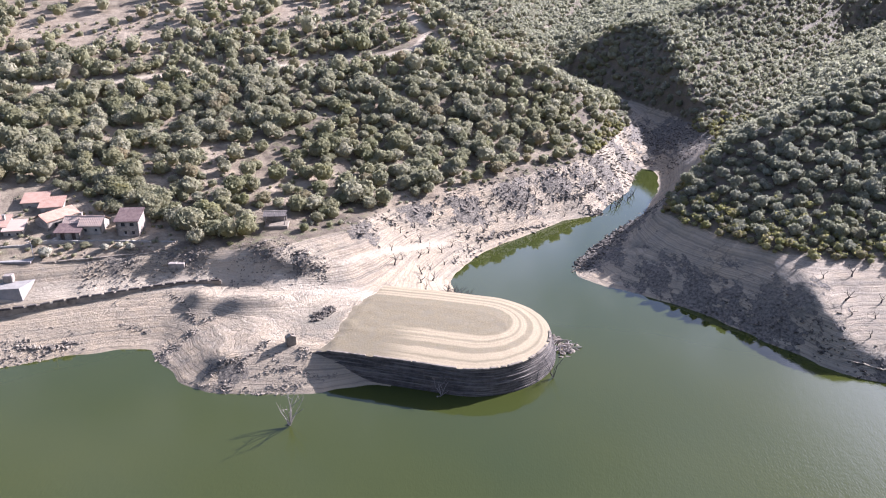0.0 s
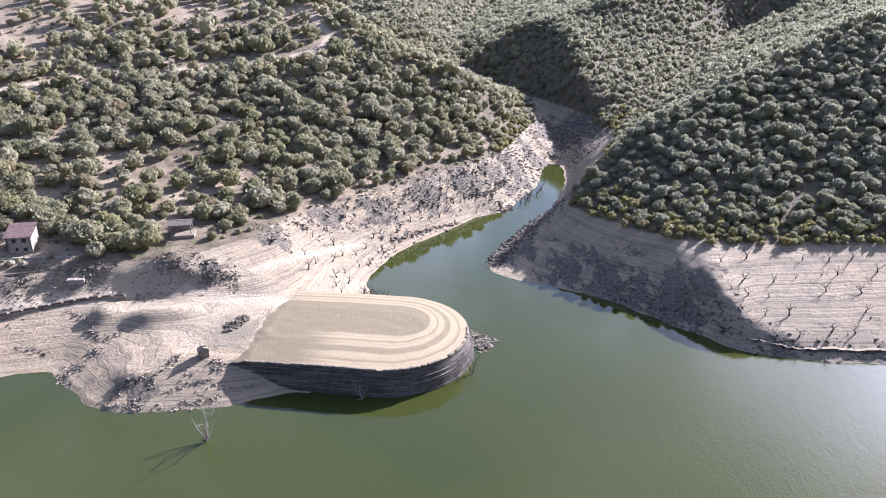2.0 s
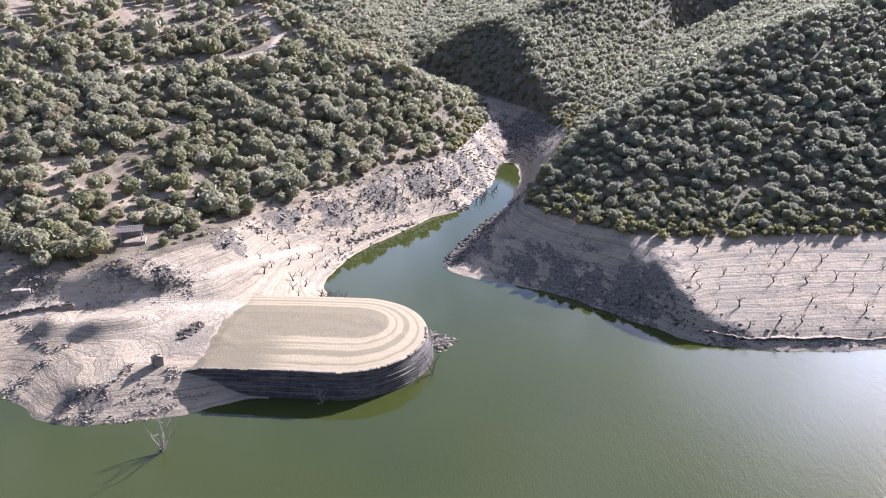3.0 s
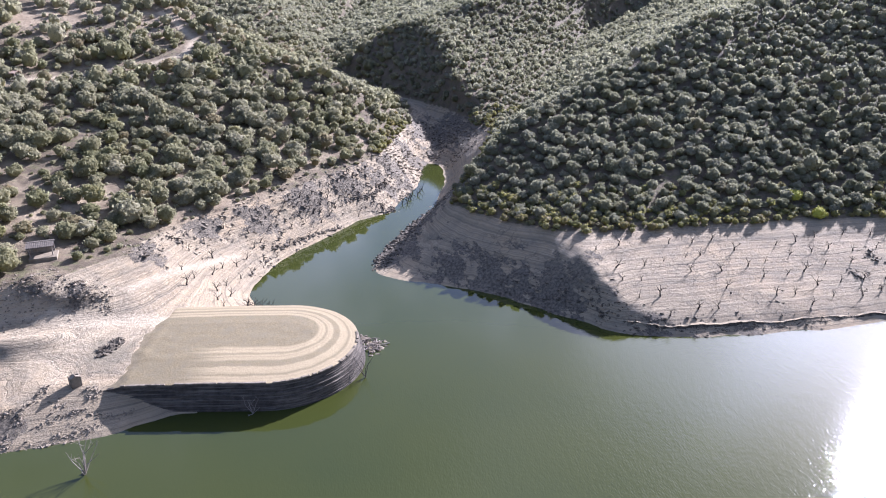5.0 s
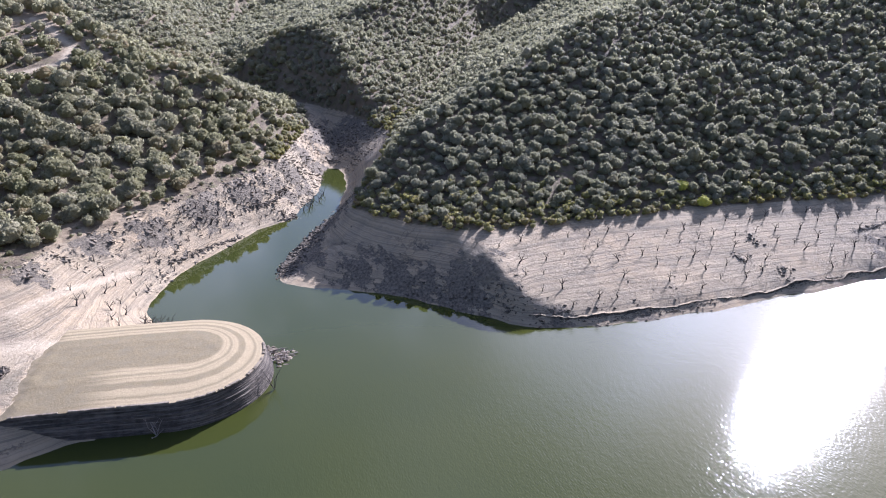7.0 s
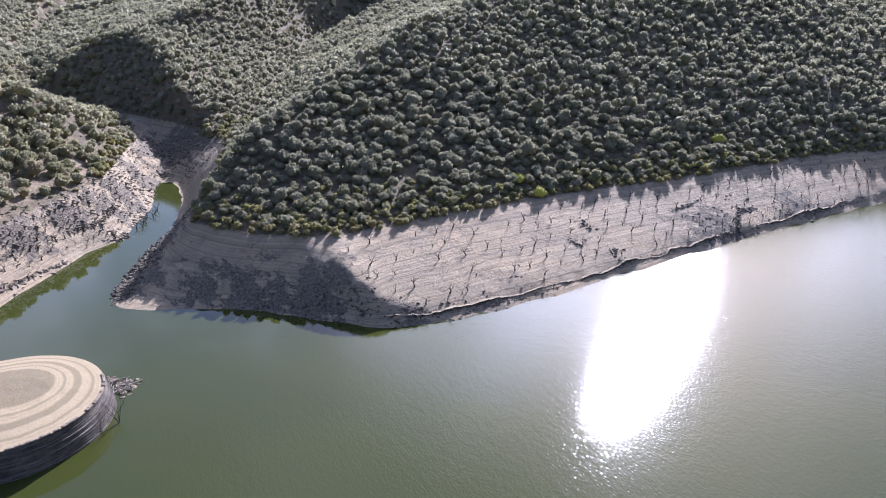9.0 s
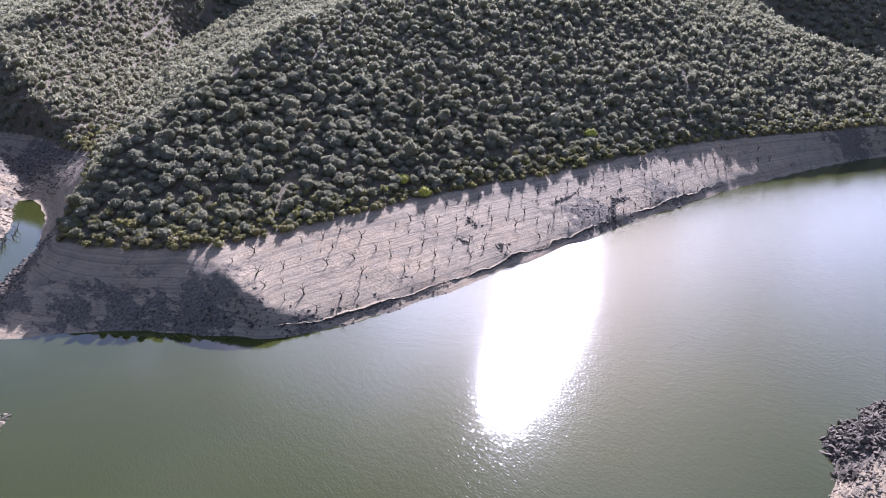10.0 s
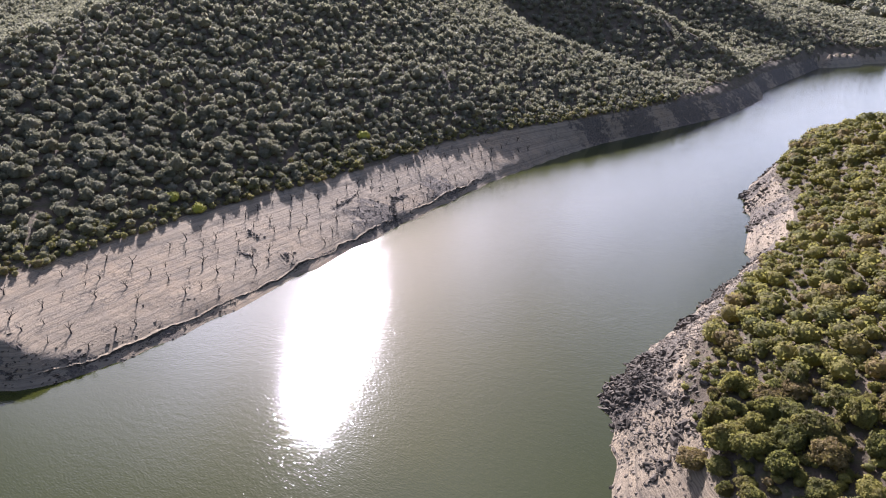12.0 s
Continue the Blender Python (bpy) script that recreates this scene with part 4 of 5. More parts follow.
rock_heap("bank_rocks", [(38, 180, 2.5, 275), (44, 189, 3, 300), (50, 197, 3, 300), (58, 208, 4, 300), (66, 218, 4, 275), (36, 175, 2, 150), (62, 149, 3.5, 50), (70, 139, 3, 50), (68, 145, 3.5, 50), (76, 133, 3, 60), (78, 128, 2.5, 70),
                          (84, 119.5, 3, 50), (94, 117.5, 3, 50), (103, 115.5, 4, 50), (116, 113.5, 4, 50), (82, 280, 3, 100), (92, 292, 6, 400), (100, 300, 8, 425), (86, 305, 7, 300), (98, 282, 6, 300), (90, 268, 4, 225),
                          ] + [(143, 123.8, 1.6, 50), (150, 116.2, 1.6, 50), (152, 129, 1.5, 50), (198, 110, 4, 50), (205, 112, 6, 50), (190, 115, 5, 50), (220, 105, 6, 50)],
          "dark slabby rock breaking through the silt", 4, DARK_ROCK, 0.08, 0.42, 0.45)
rock_heap("creek_side_rocks", [(73, 285, 5, 146), (66, 268, 4, 168), (60, 256, 4, 168), (52, 244, 4, 168), (44, 233, 4, 157), (36, 226, 4, 146), (27, 219, 4, 135), (17, 210, 4, 123), (6, 202, 3.5, 112), (-4, 194, 3.5, 101), (-14, 185, 3, 90), (-22, 176, 3, 67),
                                (56, 235, 4, 101), (46, 222, 4, 78), (62, 250, 4, 101), (68, 262, 4, 101), (10, 196, 4, 67), (24, 208, 5, 78), (49, 219, 1.5, 45), (4, 178, 1.5, 22), (8, 186, 2, 27)],
          "grey layered rock and rubble along the creek bank", 5, STONE, 0.08, 0.42, 0.4, strike=2.3)
rock_heap("rubble_slope", [(-64, 155.8, 2.2, 400), (-57, 157, 1.8, 300), (-72, 153.6, 2.2, 225), (-80, 150.5, 2.2, 150), (-46, 158, 3, 275), (-40, 159, 3, 350), (-34, 158, 2.5, 325), (-29, 156, 1.5, 125), (-70, 149.5, 3, 100),
                            (-59, 128, 1.3, 150), (-56, 131, 1.0, 90), (-53, 135, 0.8, 60), (-50, 139, 0.8, 50), (-84, 128, 2.5, 200), (-78, 131, 2.5, 120), (-90, 127, 3, 200), (-41, 117, 0.8, 50), (-39, 121, 0.7, 50), (-30, 118, 1.5, 40), (-27, 124, 0.8, 40), (-33, 123, 1.0, 30)],
          "grey rubble and broken rock on the village bank", 6, STONE, 0.06, 0.3, 0.5)


def ledge(line, seed, mat, low, high, per, label, spread=0.35, flat=0.55):
    """A broken line of rock along an eroded edge."""
    p = along(line, 0.7)
    rock_heap("rock_ledge", [(q[0], q[1], spread, per) for q in p], label, seed, mat, low, high, flat)


for k, (line, low, high, per) in enumerate((
        ([(-45, 120), (-42, 122), (-37, 124), (-35, 128)], 0.07, 0.28, 7),
        ([(-36, 119), (-32.5, 120.5), (-29, 121), (-24, 119)], 0.07, 0.24, 6),
        ([(-34, 116), (-26, 118), (-20, 120)], 0.06, 0.2, 6),
        ([(-47, 118), (-38, 116), (-30, 115)], 0.08, 0.3, 4),
        ([(-87, 130), (-81, 131), (-77, 133)], 0.12, 0.5, 8),
        ([(-69, 138), (-63, 137)], 0.1, 0.3, 4),
        ([(-62, 148), (-59, 146), (-56, 143), (-53, 138)], 0.1, 0.36, 4))):
    ledge(line, 150 + k, STONE, low, high, per, "broken rock ledge in the pale silt of the point")
for k, (line, low, high, per) in enumerate((
        ([(80, 125), (83, 124.6), (88, 121.6), (94, 118.4), (103, 116), (113, 114.4)], 0.06, 0.22, 6),
        ([(113, 114.4), (128, 113), (150, 111.5), (175, 109), (196, 106.5)], 0.06, 0.22, 5),
        ([(196, 107), (201, 111), (206, 113), (212, 112)], 0.12, 0.45, 14),
        ([(226, 103), (260, 99)], 0.1, 0.3, 3),
        ([(183, 122), (190, 121.5), (196, 122)], 0.12, 0.45, 6), ([(36, 178), (44, 190), (52, 201), (60, 212)], 0.2, 0.8, 12), ([(36, 220), (46, 227), (52, 236)], 0.15, 0.5, 6), ([(10, 191), (22, 201), (31, 208)], 0.12, 0.5, 5), ([(47, 218), (50, 219), (51, 223)], 0.2, 0.6, 8))):
    ledge(line, 170 + k, DARK_ROCK, low, high, per, "dark undercut rock ledge along the bank", flat=0.35)


def undercut_bank():
    """The broken step that the last high water cut along the orchard's foot: a silt lip over a dark face."""
    root = tagged(new("cut_bank", None), "low undercut bank of silt with a dark face", "bank")
    line = along([(77, 123), (84, 118.8), (92, 116), (111, 112), (145, 109), (198, 104), (256, 97)], 0.6)
    way = np.gradient(line, axis=0)
    way /= np.linalg.norm(way, axis=1)[:, None]
    inland = np.c_[-way[:, 1], way[:, 0]]
    inland *= np.where(inland[:, 1:] < 0, -1, 1)
    s = np.arange(len(line)) * 0.6
    set_back = 2.9 + 1.1 * bumps(s, s * 0, 9, 71) + 0.5 * bumps(s, s * 0, 2.2, 72)
    lift = 0.8 * np.clip(0.6 + 1.0 * bumps(s, s * 0, 14, 73) + 0.4 * bumps(s, s * 0, 2.5, 74), 0.03, 1.25) * np.clip(s / 8, 0, 1)
    lip = line + inland * set_back[:, None]
    rows = []
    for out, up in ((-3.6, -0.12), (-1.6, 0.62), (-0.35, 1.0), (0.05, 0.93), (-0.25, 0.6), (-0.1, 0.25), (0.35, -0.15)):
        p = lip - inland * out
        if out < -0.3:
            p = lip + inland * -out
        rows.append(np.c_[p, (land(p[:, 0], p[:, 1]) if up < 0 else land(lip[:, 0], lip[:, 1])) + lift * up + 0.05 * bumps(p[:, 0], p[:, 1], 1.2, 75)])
    k = len(line)

    def strip(some):
        i = np.arange(len(some) * k).reshape(len(some), k)
        return np.concatenate(some), np.stack([i[:-1, :-1], i[:-1, 1:], i[1:, 1:], i[1:, :-1]], -1).reshape(-1, 4)
    child("lip", mesh_from("lip", *strip(rows[:4]), GROUND, True), root, "pale silt lip")
    child("face", mesh_from("face", *strip(rows[3:]), DARK_ROCK, True), root, "dark earth face")


undercut_bank()


# ---- dead orchard ----
def dead_tree(seed, high, branches, mat, label, leaning=0.5, thick=1.0, fork=0.42, category="dead tree"):
    """A bare trunk with crooked branches, each a part."""
    r = np.random.default_rng(seed)
    lean = r.normal(size=2) * 0.12 * high
    head = Vector((lean[0], lean[1], high * fork))
    trunk = tagged(new("dead_tree", mesh_from("trunk", *tube([(0, 0, -0.4), (0.02, 0.03, high * 0.15), head * 0.75, head], [k * thick * high / 2.4 for k in (0.26, 0.18, 0.15, 0.12)]), mat)), label, category)
    for k in range(branches):
        a = 6.28 * k / branches + r.uniform(-0.5, 0.5)
        out = high * r.uniform(0.3, 0.6) * leaning * 2
        tip = head + Vector((out * math.cos(a), out * math.sin(a), high * r.uniform(0.6 * (1 - fork) - 0.1, 1.07 * (1 - fork))))
        mid = head.lerp(tip, 0.5) + Vector(r.normal(size=3)) * 0.09 * high
        t = 0.055 * thick * high / 2.4
        pieces = [tube([head - Vector((0, 0, 0.1)), mid, tip], [t * 1.3, t, t * 0.4], 5)]
        for j in range(2):
            s = mid.lerp(tip, 0.3 + 0.4 * j)
            pieces.append(tube([s, s + Vector((r.normal() * 0.2, r.normal() * 0.2, 0.2 + 0.1 * r.uniform())) * high * 0.55], [t * 0.6, t * 0.25], 4))
        child("branch", mesh_from("branch", *joined(pieces), mat), trunk)
    return trunk


def orchard():
    kinds = [dead_tree(700 + i, 2.6 + 0.25 * (i % 3), 3 + i % 3, BARK, "dead leafless orchard tree rooted in pale silt") for i in range(7)]
    for k in kinds:
        k["group"] = "dead orchard trees"
    r = np.random.default_rng(23)
    spots = []
    for i in range(34):
        for j in range(8):
            x = 84 + i * 6.6 + 1.2 * (j % 2)
            y = 112 + j * 5.4 - 0.13 * max(0, x - 140) - 0.00055 * max(0, x - 180) ** 2
            spots.append((x + r.normal() * 0.9, y + r.normal() * 0.8, 0.14))
    u, v = Vector((0.62, 0.785)), Vector((-0.785, 0.62))
    for i in range(18):
        for j in range(6):
            p = Vector((2, 161)) + u * (i * 4.7 - 6) + v * (j * 4.3 + 1)
            spots.append((p.x + r.normal() * 0.8, p.y + r.normal() * 0.8, 0.1 if j < 4 else 0.5))
    n = 0
    for x, y, skip in spots:
        z = float(land(x, y))
        if r.uniform() < skip or z < 0.5 or z > 10.6 or (x > 84 and z < 1.6):
            continue
        m = pose(x, y, z - 0.05, r.uniform(-6, 6), r.uniform(-6, 6), r.uniform(0, 360)) @ Matrix.Scale(r.uniform(0.5, 0.85), 4)
        if n < len(kinds):
            kinds[n].matrix_basis = m
        else:
            copy_thing(kinds[n % len(kinds)], Matrix.Identity(4)).matrix_basis = m
        n += 1


orchard()
for seed, (x, y, z), high, mat, n in ((801, (-27, 106, -0.8), 7.0, PALE_WOOD, 8), (802, (-1, 114.6, -0.6), 5.0, PALE_WOOD, 7), (803, (21.3, 121, -0.8), 5.4, BARK, 6), (804, (18.6, 121.5, -0.6), 3.6, BARK, 5)):
    d = dead_tree(seed, high, n, mat, "bare drowned tree standing in the water", 0.42, 0.4, 0.16)
    d.matrix_basis = pose(x, y, z, 4, 5, seed * 50)
for k in range(9):
    a = k / 8
    d = dead_tree(820 + k, 2.6, 4, BARK, "bare drowned shrub at the water's edge", 0.7)
    d.matrix_basis = pose(55 + 9 * a + (k % 3), 226 + 15 * a - (k % 2) * 2, -0.4, 0, 0, k * 70)
for k in range(7):
    d = dead_tree(840 + k, 2.2, 4, BARK, "bare shrub at the foot of the terrace", 0.8)
    x, y = 1 + 1.7 * (k % 4), 157 + 2.2 * (k // 4) + k % 2
    d.matrix_basis = pose(x, y, float(land(x, y)) - 0.1, 0, 0, k * 70)


# ---- driftwood on the spit ----
r = np.random.default_rng(31)
for k in range(34):
    a, l = r.uniform(0, 6.28), r.uniform(0.8, 2.6)
    x, y = 25.4 + r.normal() * 1.3, 132.5 + r.normal() * 1.6
    if float(terrace_distance(np.array(x), np.array(y))[0]) < 0.9:
        continue
    z = max(0.05, float(land(x, y)))
    p = Vector((math.cos(a), math.sin(a), r.uniform(-0.05, 0.35))) * l / 2
    log = new("driftwood", mesh_from("driftwood", *tube([-p, Vector(r.normal(size=3)) * 0.12, p], [0.11, 0.09, 0.05], 5), PALE_WOOD))
    log.location = (x, y, z + 0.25)
    tagged(log, "bleached driftwood log lying on the stony spit", "driftwood", group="driftwood on the spit")
rock_heap("spit_rocks", [(24.5, 131, 1.3, 40), (27, 133.5, 1.2, 30), (24, 136, 1.2, 30)], "pale stones on the spit below the terrace", 8, STONE, 0.15, 0.6)
rock_heap("spit_end_rock", [(29.6, 134.6, 0.5, 8)], "dark wet rocks at the end of the spit", 9, DARK_ROCK, 0.4, 0.8, wet=-9)


# ---- the village ----
def solid(name, verts, faces, mat):
    me = bpy.data.meshes.new(name)
    me.from_pydata([tuple(v) for v in verts], [], faces)
    me.materials.append(mat)
    return me


def tile_roof(name, w, d, z_front, z_back, mat, over=0.35):
    """One slope of clay tiles in rounded columns. The slope falls towards -y."""
    n = max(8, int((w + 2 * over) / 0.11))
    xs = np.linspace(-w / 2 - over, w / 2 + over, n)
    ys = np.linspace(-over, d, 8)
    gx, gy = np.meshgrid(xs, ys)
    step = np.repeat([0.0, 0.05] * 4, n).reshape(8, n)
    gz = z_front + (z_back - z_front) * gy / d + 0.05 * np.abs(np.sin(gx / 0.44 * math.pi)) + step * 0.5
    gz += 0.04 * bumps(gx, gy, 1.5, int(w * 10))
    top = np.stack([gx, gy, gz], -1).reshape(-1, 3)
    f = sheet(gx, gy)
    k = len(top)
    return mesh_from(name, np.concatenate([top, top - (0, 0, 0.16)]), np.concatenate([f, f[:, ::-1] + k, np.stack([np.arange(n - 1), np.arange(n - 1) + k, np.arange(1, n) + k, np.arange(1, n)], -1)]), mat)


def house(x, y, turn, w, d, h, rise, wall_mat, roof_mat, label, windows=(), doors=(), chimney=False, one_slope=True, base=None):
    """A house whose front faces -y before it is turned. windows, doors: place along the front, sill height, width, height."""
    z = float(land(x, y)) if base is None else base
    root = tagged(new("house"), label, "house")
    root.matrix_basis = pose(x, y, z, 0, 0, turn)
    t, low = 0.35, -2.5

    def wall(length, high, label_name="wall"):
        return block_mesh(label_name, length, t, high - low, wall_mat, 0.02)
    # front wall in pieces round its openings
    holes = sorted([(a, s, ww, hh) for a, s, ww, hh in list(windows) + list(doors)])
    back_h = h + rise if one_slope else h

    def piece(x0, x1, z0, z1):
        if x1 - x0 < 0.02 or z1 - z0 < 0.02:
            return
        p = child("wall", block_mesh("wall", x1 - x0, t, z1 - z0, wall_mat, 0), root)
        p.location = ((x0 + x1) / 2, t / 2, (z0 + z1) / 2)
    cols = sorted({-w / 2, w / 2, *[a - ww / 2 for a, s, ww, hh in holes], *[a + ww / 2 for a, s, ww, hh in holes]})
    for c0, c1 in zip(cols, cols[1:]):
        m, z0 = (c0 + c1) / 2, low
        for a, s, ww, hh in sorted(holes, key=lambda q: q[1]):
            if a - ww / 2 < m < a + ww / 2:
                piece(c0, c1, z0, s)
                z0 = s + hh
        piece(c0, c1, z0, h)
    for a, s, ww, hh in windows:
        win = child("window", block_mesh("window", ww - 0.02, 0.05, hh - 0.02, DARK, 0), root, "dark window")
        win.location = (a, 0.22, s + hh / 2)
        for sx in (-1, 1):
            fr = child("window_frame", block_mesh("window_frame", 0.07, 0.08, hh - 0.02, FRAME, 0), win)
            fr.location = (sx * (ww / 2 - 0.05), -0.03, 0)
        sill = child("sill", block_mesh("sill", ww + 0.2, 0.25, 0.08, CONCRETE, 0.01), win)
        sill.location = (0, -0.24, -hh / 2 - 0.02)
    for a, s, ww, hh in doors:
        dr = child("door", block_mesh("door", ww - 0.02, 0.06, hh - 0.02, DOOR, 0.01), root, "dark wooden door")
        dr.location = (a, 0.24, s + hh / 2)
    # gable walls follow the roof
    for sx in (-1, 1):
        prof = [(0, low), (d, low), (d, back_h), (0, h)] if one_slope else [(0, low), (d, low), (d, h), (d / 2, h + rise), (0, h)]
        v = [(sx * (w / 2 - t), yy, zz) for yy, zz in prof] + [(sx * w / 2, yy, zz) for yy, zz in prof]
        k = len(prof)
        faces = [list(range(k)), list(range(k, 2 * k))] + [[i, (i + 1) % k, (i + 1) % k + k, i + k] for i in range(k)]
        child("gable_wall", solid("gable_wall", v, faces, wall_mat), root)
    bk = child("wall", block_mesh("wall", w - 2 * t - 0.01, t, back_h - low, wall_mat, 0), root)
    bk.location = (0, d - t / 2, (back_h + low) / 2)
    if one_slope:
        child("roof", tile_roof("roof", w, d + 0.25, h + 0.12, h + rise + 0.12, roof_mat), root)
    else:
        child("roof", tile_roof("roof", w, d / 2, h + 0.12, h + rise + 0.12, roof_mat), root)
        back = child("roof", tile_roof("roof", w, d / 2, h + 0.12, h + rise + 0.12, roof_mat), root)
        back.matrix_basis = pose(0, d, 0, 0, 0, 180)
        ridge = child("ridge_tiles", mesh_from("ridge_tiles", *tube([(-w / 2 - 0.3, d / 2, h + rise + 0.16), (w / 2 + 0.3, d / 2, h + rise + 0.16)], [0.14, 0.14], 8), roof_mat), root)
    if chimney:
        c = child("chimney", block_mesh("chimney", 0.55, 0.55, 1.5, wall_mat, 0.03), root)
        c.location = (w * 0.28, d * 0.6, h + rise * 0.6 + 0.5)
        cap = child("chimney_cap", block_mesh("chimney_cap", 0.75, 0.75, 0.12, CONCRETE, 0.02), c)
        cap.location = (0, 0, 0.8)
    return root


FRAME = plain("weathered_frame", (0.4, 0.376, 0.336), (0.304, 0.272, 0.24), 3.0)
DOOR = plain("dark_door", (0.056, 0.04, 0.028), (0.088, 0.064, 0.048), 3.0)
OLD_WALL = plain("rubble_wall", (0.176, 0.144, 0.108), (0.288, 0.24, 0.188), 1.5)
RED_TILES = plain("dark_red_tiles", (0.1, 0.062, 0.052), (0.17, 0.115, 0.09), 1.2)
PALE_TILES = plain("sun_bleached_tiles", (0.36, 0.264, 0.192), (0.416, 0.288, 0.2), 1.2)

house(-75.7, 163.0, 3, 5.2, 5.0, 4.3, 1.6, OLD_WALL, RED_TILES, "two-storey rubble-stone house with a dark red tiled roof",
      [(-1.0, 3.0, 1.1, 0.9), (1.1, 3.0, 1.1, 0.9), (1.2, 0.9, 0.9, 0.9), (-0.6, 1.0, 0.8, 0.8)], [], False, True, 13.2)
house(-84.6, 163.0, 2, 5.0, 5.2, 2.6, 1.4, PLASTER, PALE_TILES, "low plastered house with sun-bleached clay tiles", [(-1.3, 1.0, 0.8, 0.8), (1.2, 1.1, 0.7, 0.7)], [], False, False, 13.8)
house(-89.4, 164.2, 2, 4.4, 4.6, 2.5, 1.2, PLASTER, PALE_TILES, "low pale house joined to its neighbour under tiles", [(1.0, 1.0, 0.7, 0.7)], [], True, False, 13.8)
house(-89.1, 160.6, 2, 5.6, 3.4, 1.9, 0.9, OLD_WALL, RED_TILES, "low lean-to with a rusty red roof", [], [(-1.2, 0.0, 1.0, 1.7), (1.4, 0.0, 1.0, 1.7)], False, True, 13.6)
house(-93.0, 167.2, 62, 8.5, 4.6, 3.0, 1.2, OLD_WALL, TILES, "stone house with a red clay tile roof", [(-2.0, 1.2, 0.8, 0.9), (1.8, 1.2, 0.8, 0.9)], [], False, False, 14.2)
house(-98.0, 171.6, 14, 5.2, 5.0, 2.9, 1.1, PLASTER, TILES, "plastered house with an orange tile roof", [(-0.8, 1.1, 0.9, 0.9)], [(1.4, 0, 0.9, 2.0)], False, True, 15.3)
house(-103.0, 173.4, 14, 5.6, 5.0, 2.9, 1.1, PLASTER, TILES, "plastered house with orange tiles beside its twin", [(-1.2, 1.1, 0.8, 0.9)], [], False, True, 15.9)
house(-101.8, 160.4, 12, 4.2, 4.6, 2.7, 1.1, PLASTER, PALE_TILES, "white house with weathered orange roof", [(-0.9, 1.0, 0.7, 1.1), (0.9, 1.0, 0.7, 1.1)], [], False, True, 13.3)
house(-106.4, 161.2, 12, 4.8, 5.2, 3.0, 1.2, PLASTER, TILES, "white house with an orange tile roof", [(-1.0, 1.0, 0.7, 1.1), (0.9, 1.0, 0.7, 1.1)], [(0, 0, 0.9, 2.0)], True, True, 13.5)


def stone_wall(points, top, thick, high, label, mat, name="retaining_wall"):
    """A low wall along a line, built of blocks that each stand as a part. top: height of its top at each point."""
    root = tagged(new(name), label, "wall")
    r = np.random.default_rng(int(abs(points[0][0]) * 7))
    line = along([(p[0], p[1], t) for p, t in zip(points, top)], 1.5)
    me = block_mesh("stone", 1.0, 1.0, 1.0, mat, 0.05)
    for a, b in zip(line, line[1:]):
        m, l = (a + b) / 2, float(np.hypot(*(b - a)[:2]))
        s = child("stone", me, root)
        s.matrix_basis = pose(m[0], m[1], m[2] - high / 2 + r.uniform(-0.06, 0.06), 0, 0, math.degrees(math.atan2(b[1] - a[1], b[0] - a[0]))) @ Matrix.Diagonal((l * 1.04, thick * r.uniform(0.9, 1.1), high, 1))
    return root


stone_wall([(-92.6, 159.0), (-86.5, 159.9), (-80, 160.6), (-72, 160.8), (-64, 161.5)], [14.0, 13.8, 13.6, 13.4, 13.0], 0.4, 2.2, "pale stone terrace wall below the houses", PLASTER)
stone_wall([(-87.5, 151.6), (-82, 153.2), (-76, 155.2), (-70, 156.6), (-66, 157.6)], [12.0, 11.9, 11.9, 11.8, 11.8], 0.5, 1.6, "mossy stone wall along the lower terrace", STONE)
stone_wall([(-99, 151.0), (-93.5, 150.8), (-88, 151.4)], [12.1, 12.0, 11.8], 0.5, 1.8, "low stone wall beside the paved landing", STONE)
stone_wall([(-103, 155), (-97, 156.6), (-92, 159.5), (-90.5, 163)], [14.0, 14.0, 14.3, 14.8], 0.35, 1.4, "pale parapet along the village lane", PLASTER)
stone_wall([(-67.5, 157.2), (-63, 157.8), (-60.5, 157.9)], [11.6, 11.5, 11.4], 0.5, 1.2, "broken stone wall on the bare bank", STONE)
stone_wall([(-63.6, 154.6), (-60, 154.9)], [10.3, 10.1], 1.6, 1.4, "block of ruined masonry", OLD_WALL)


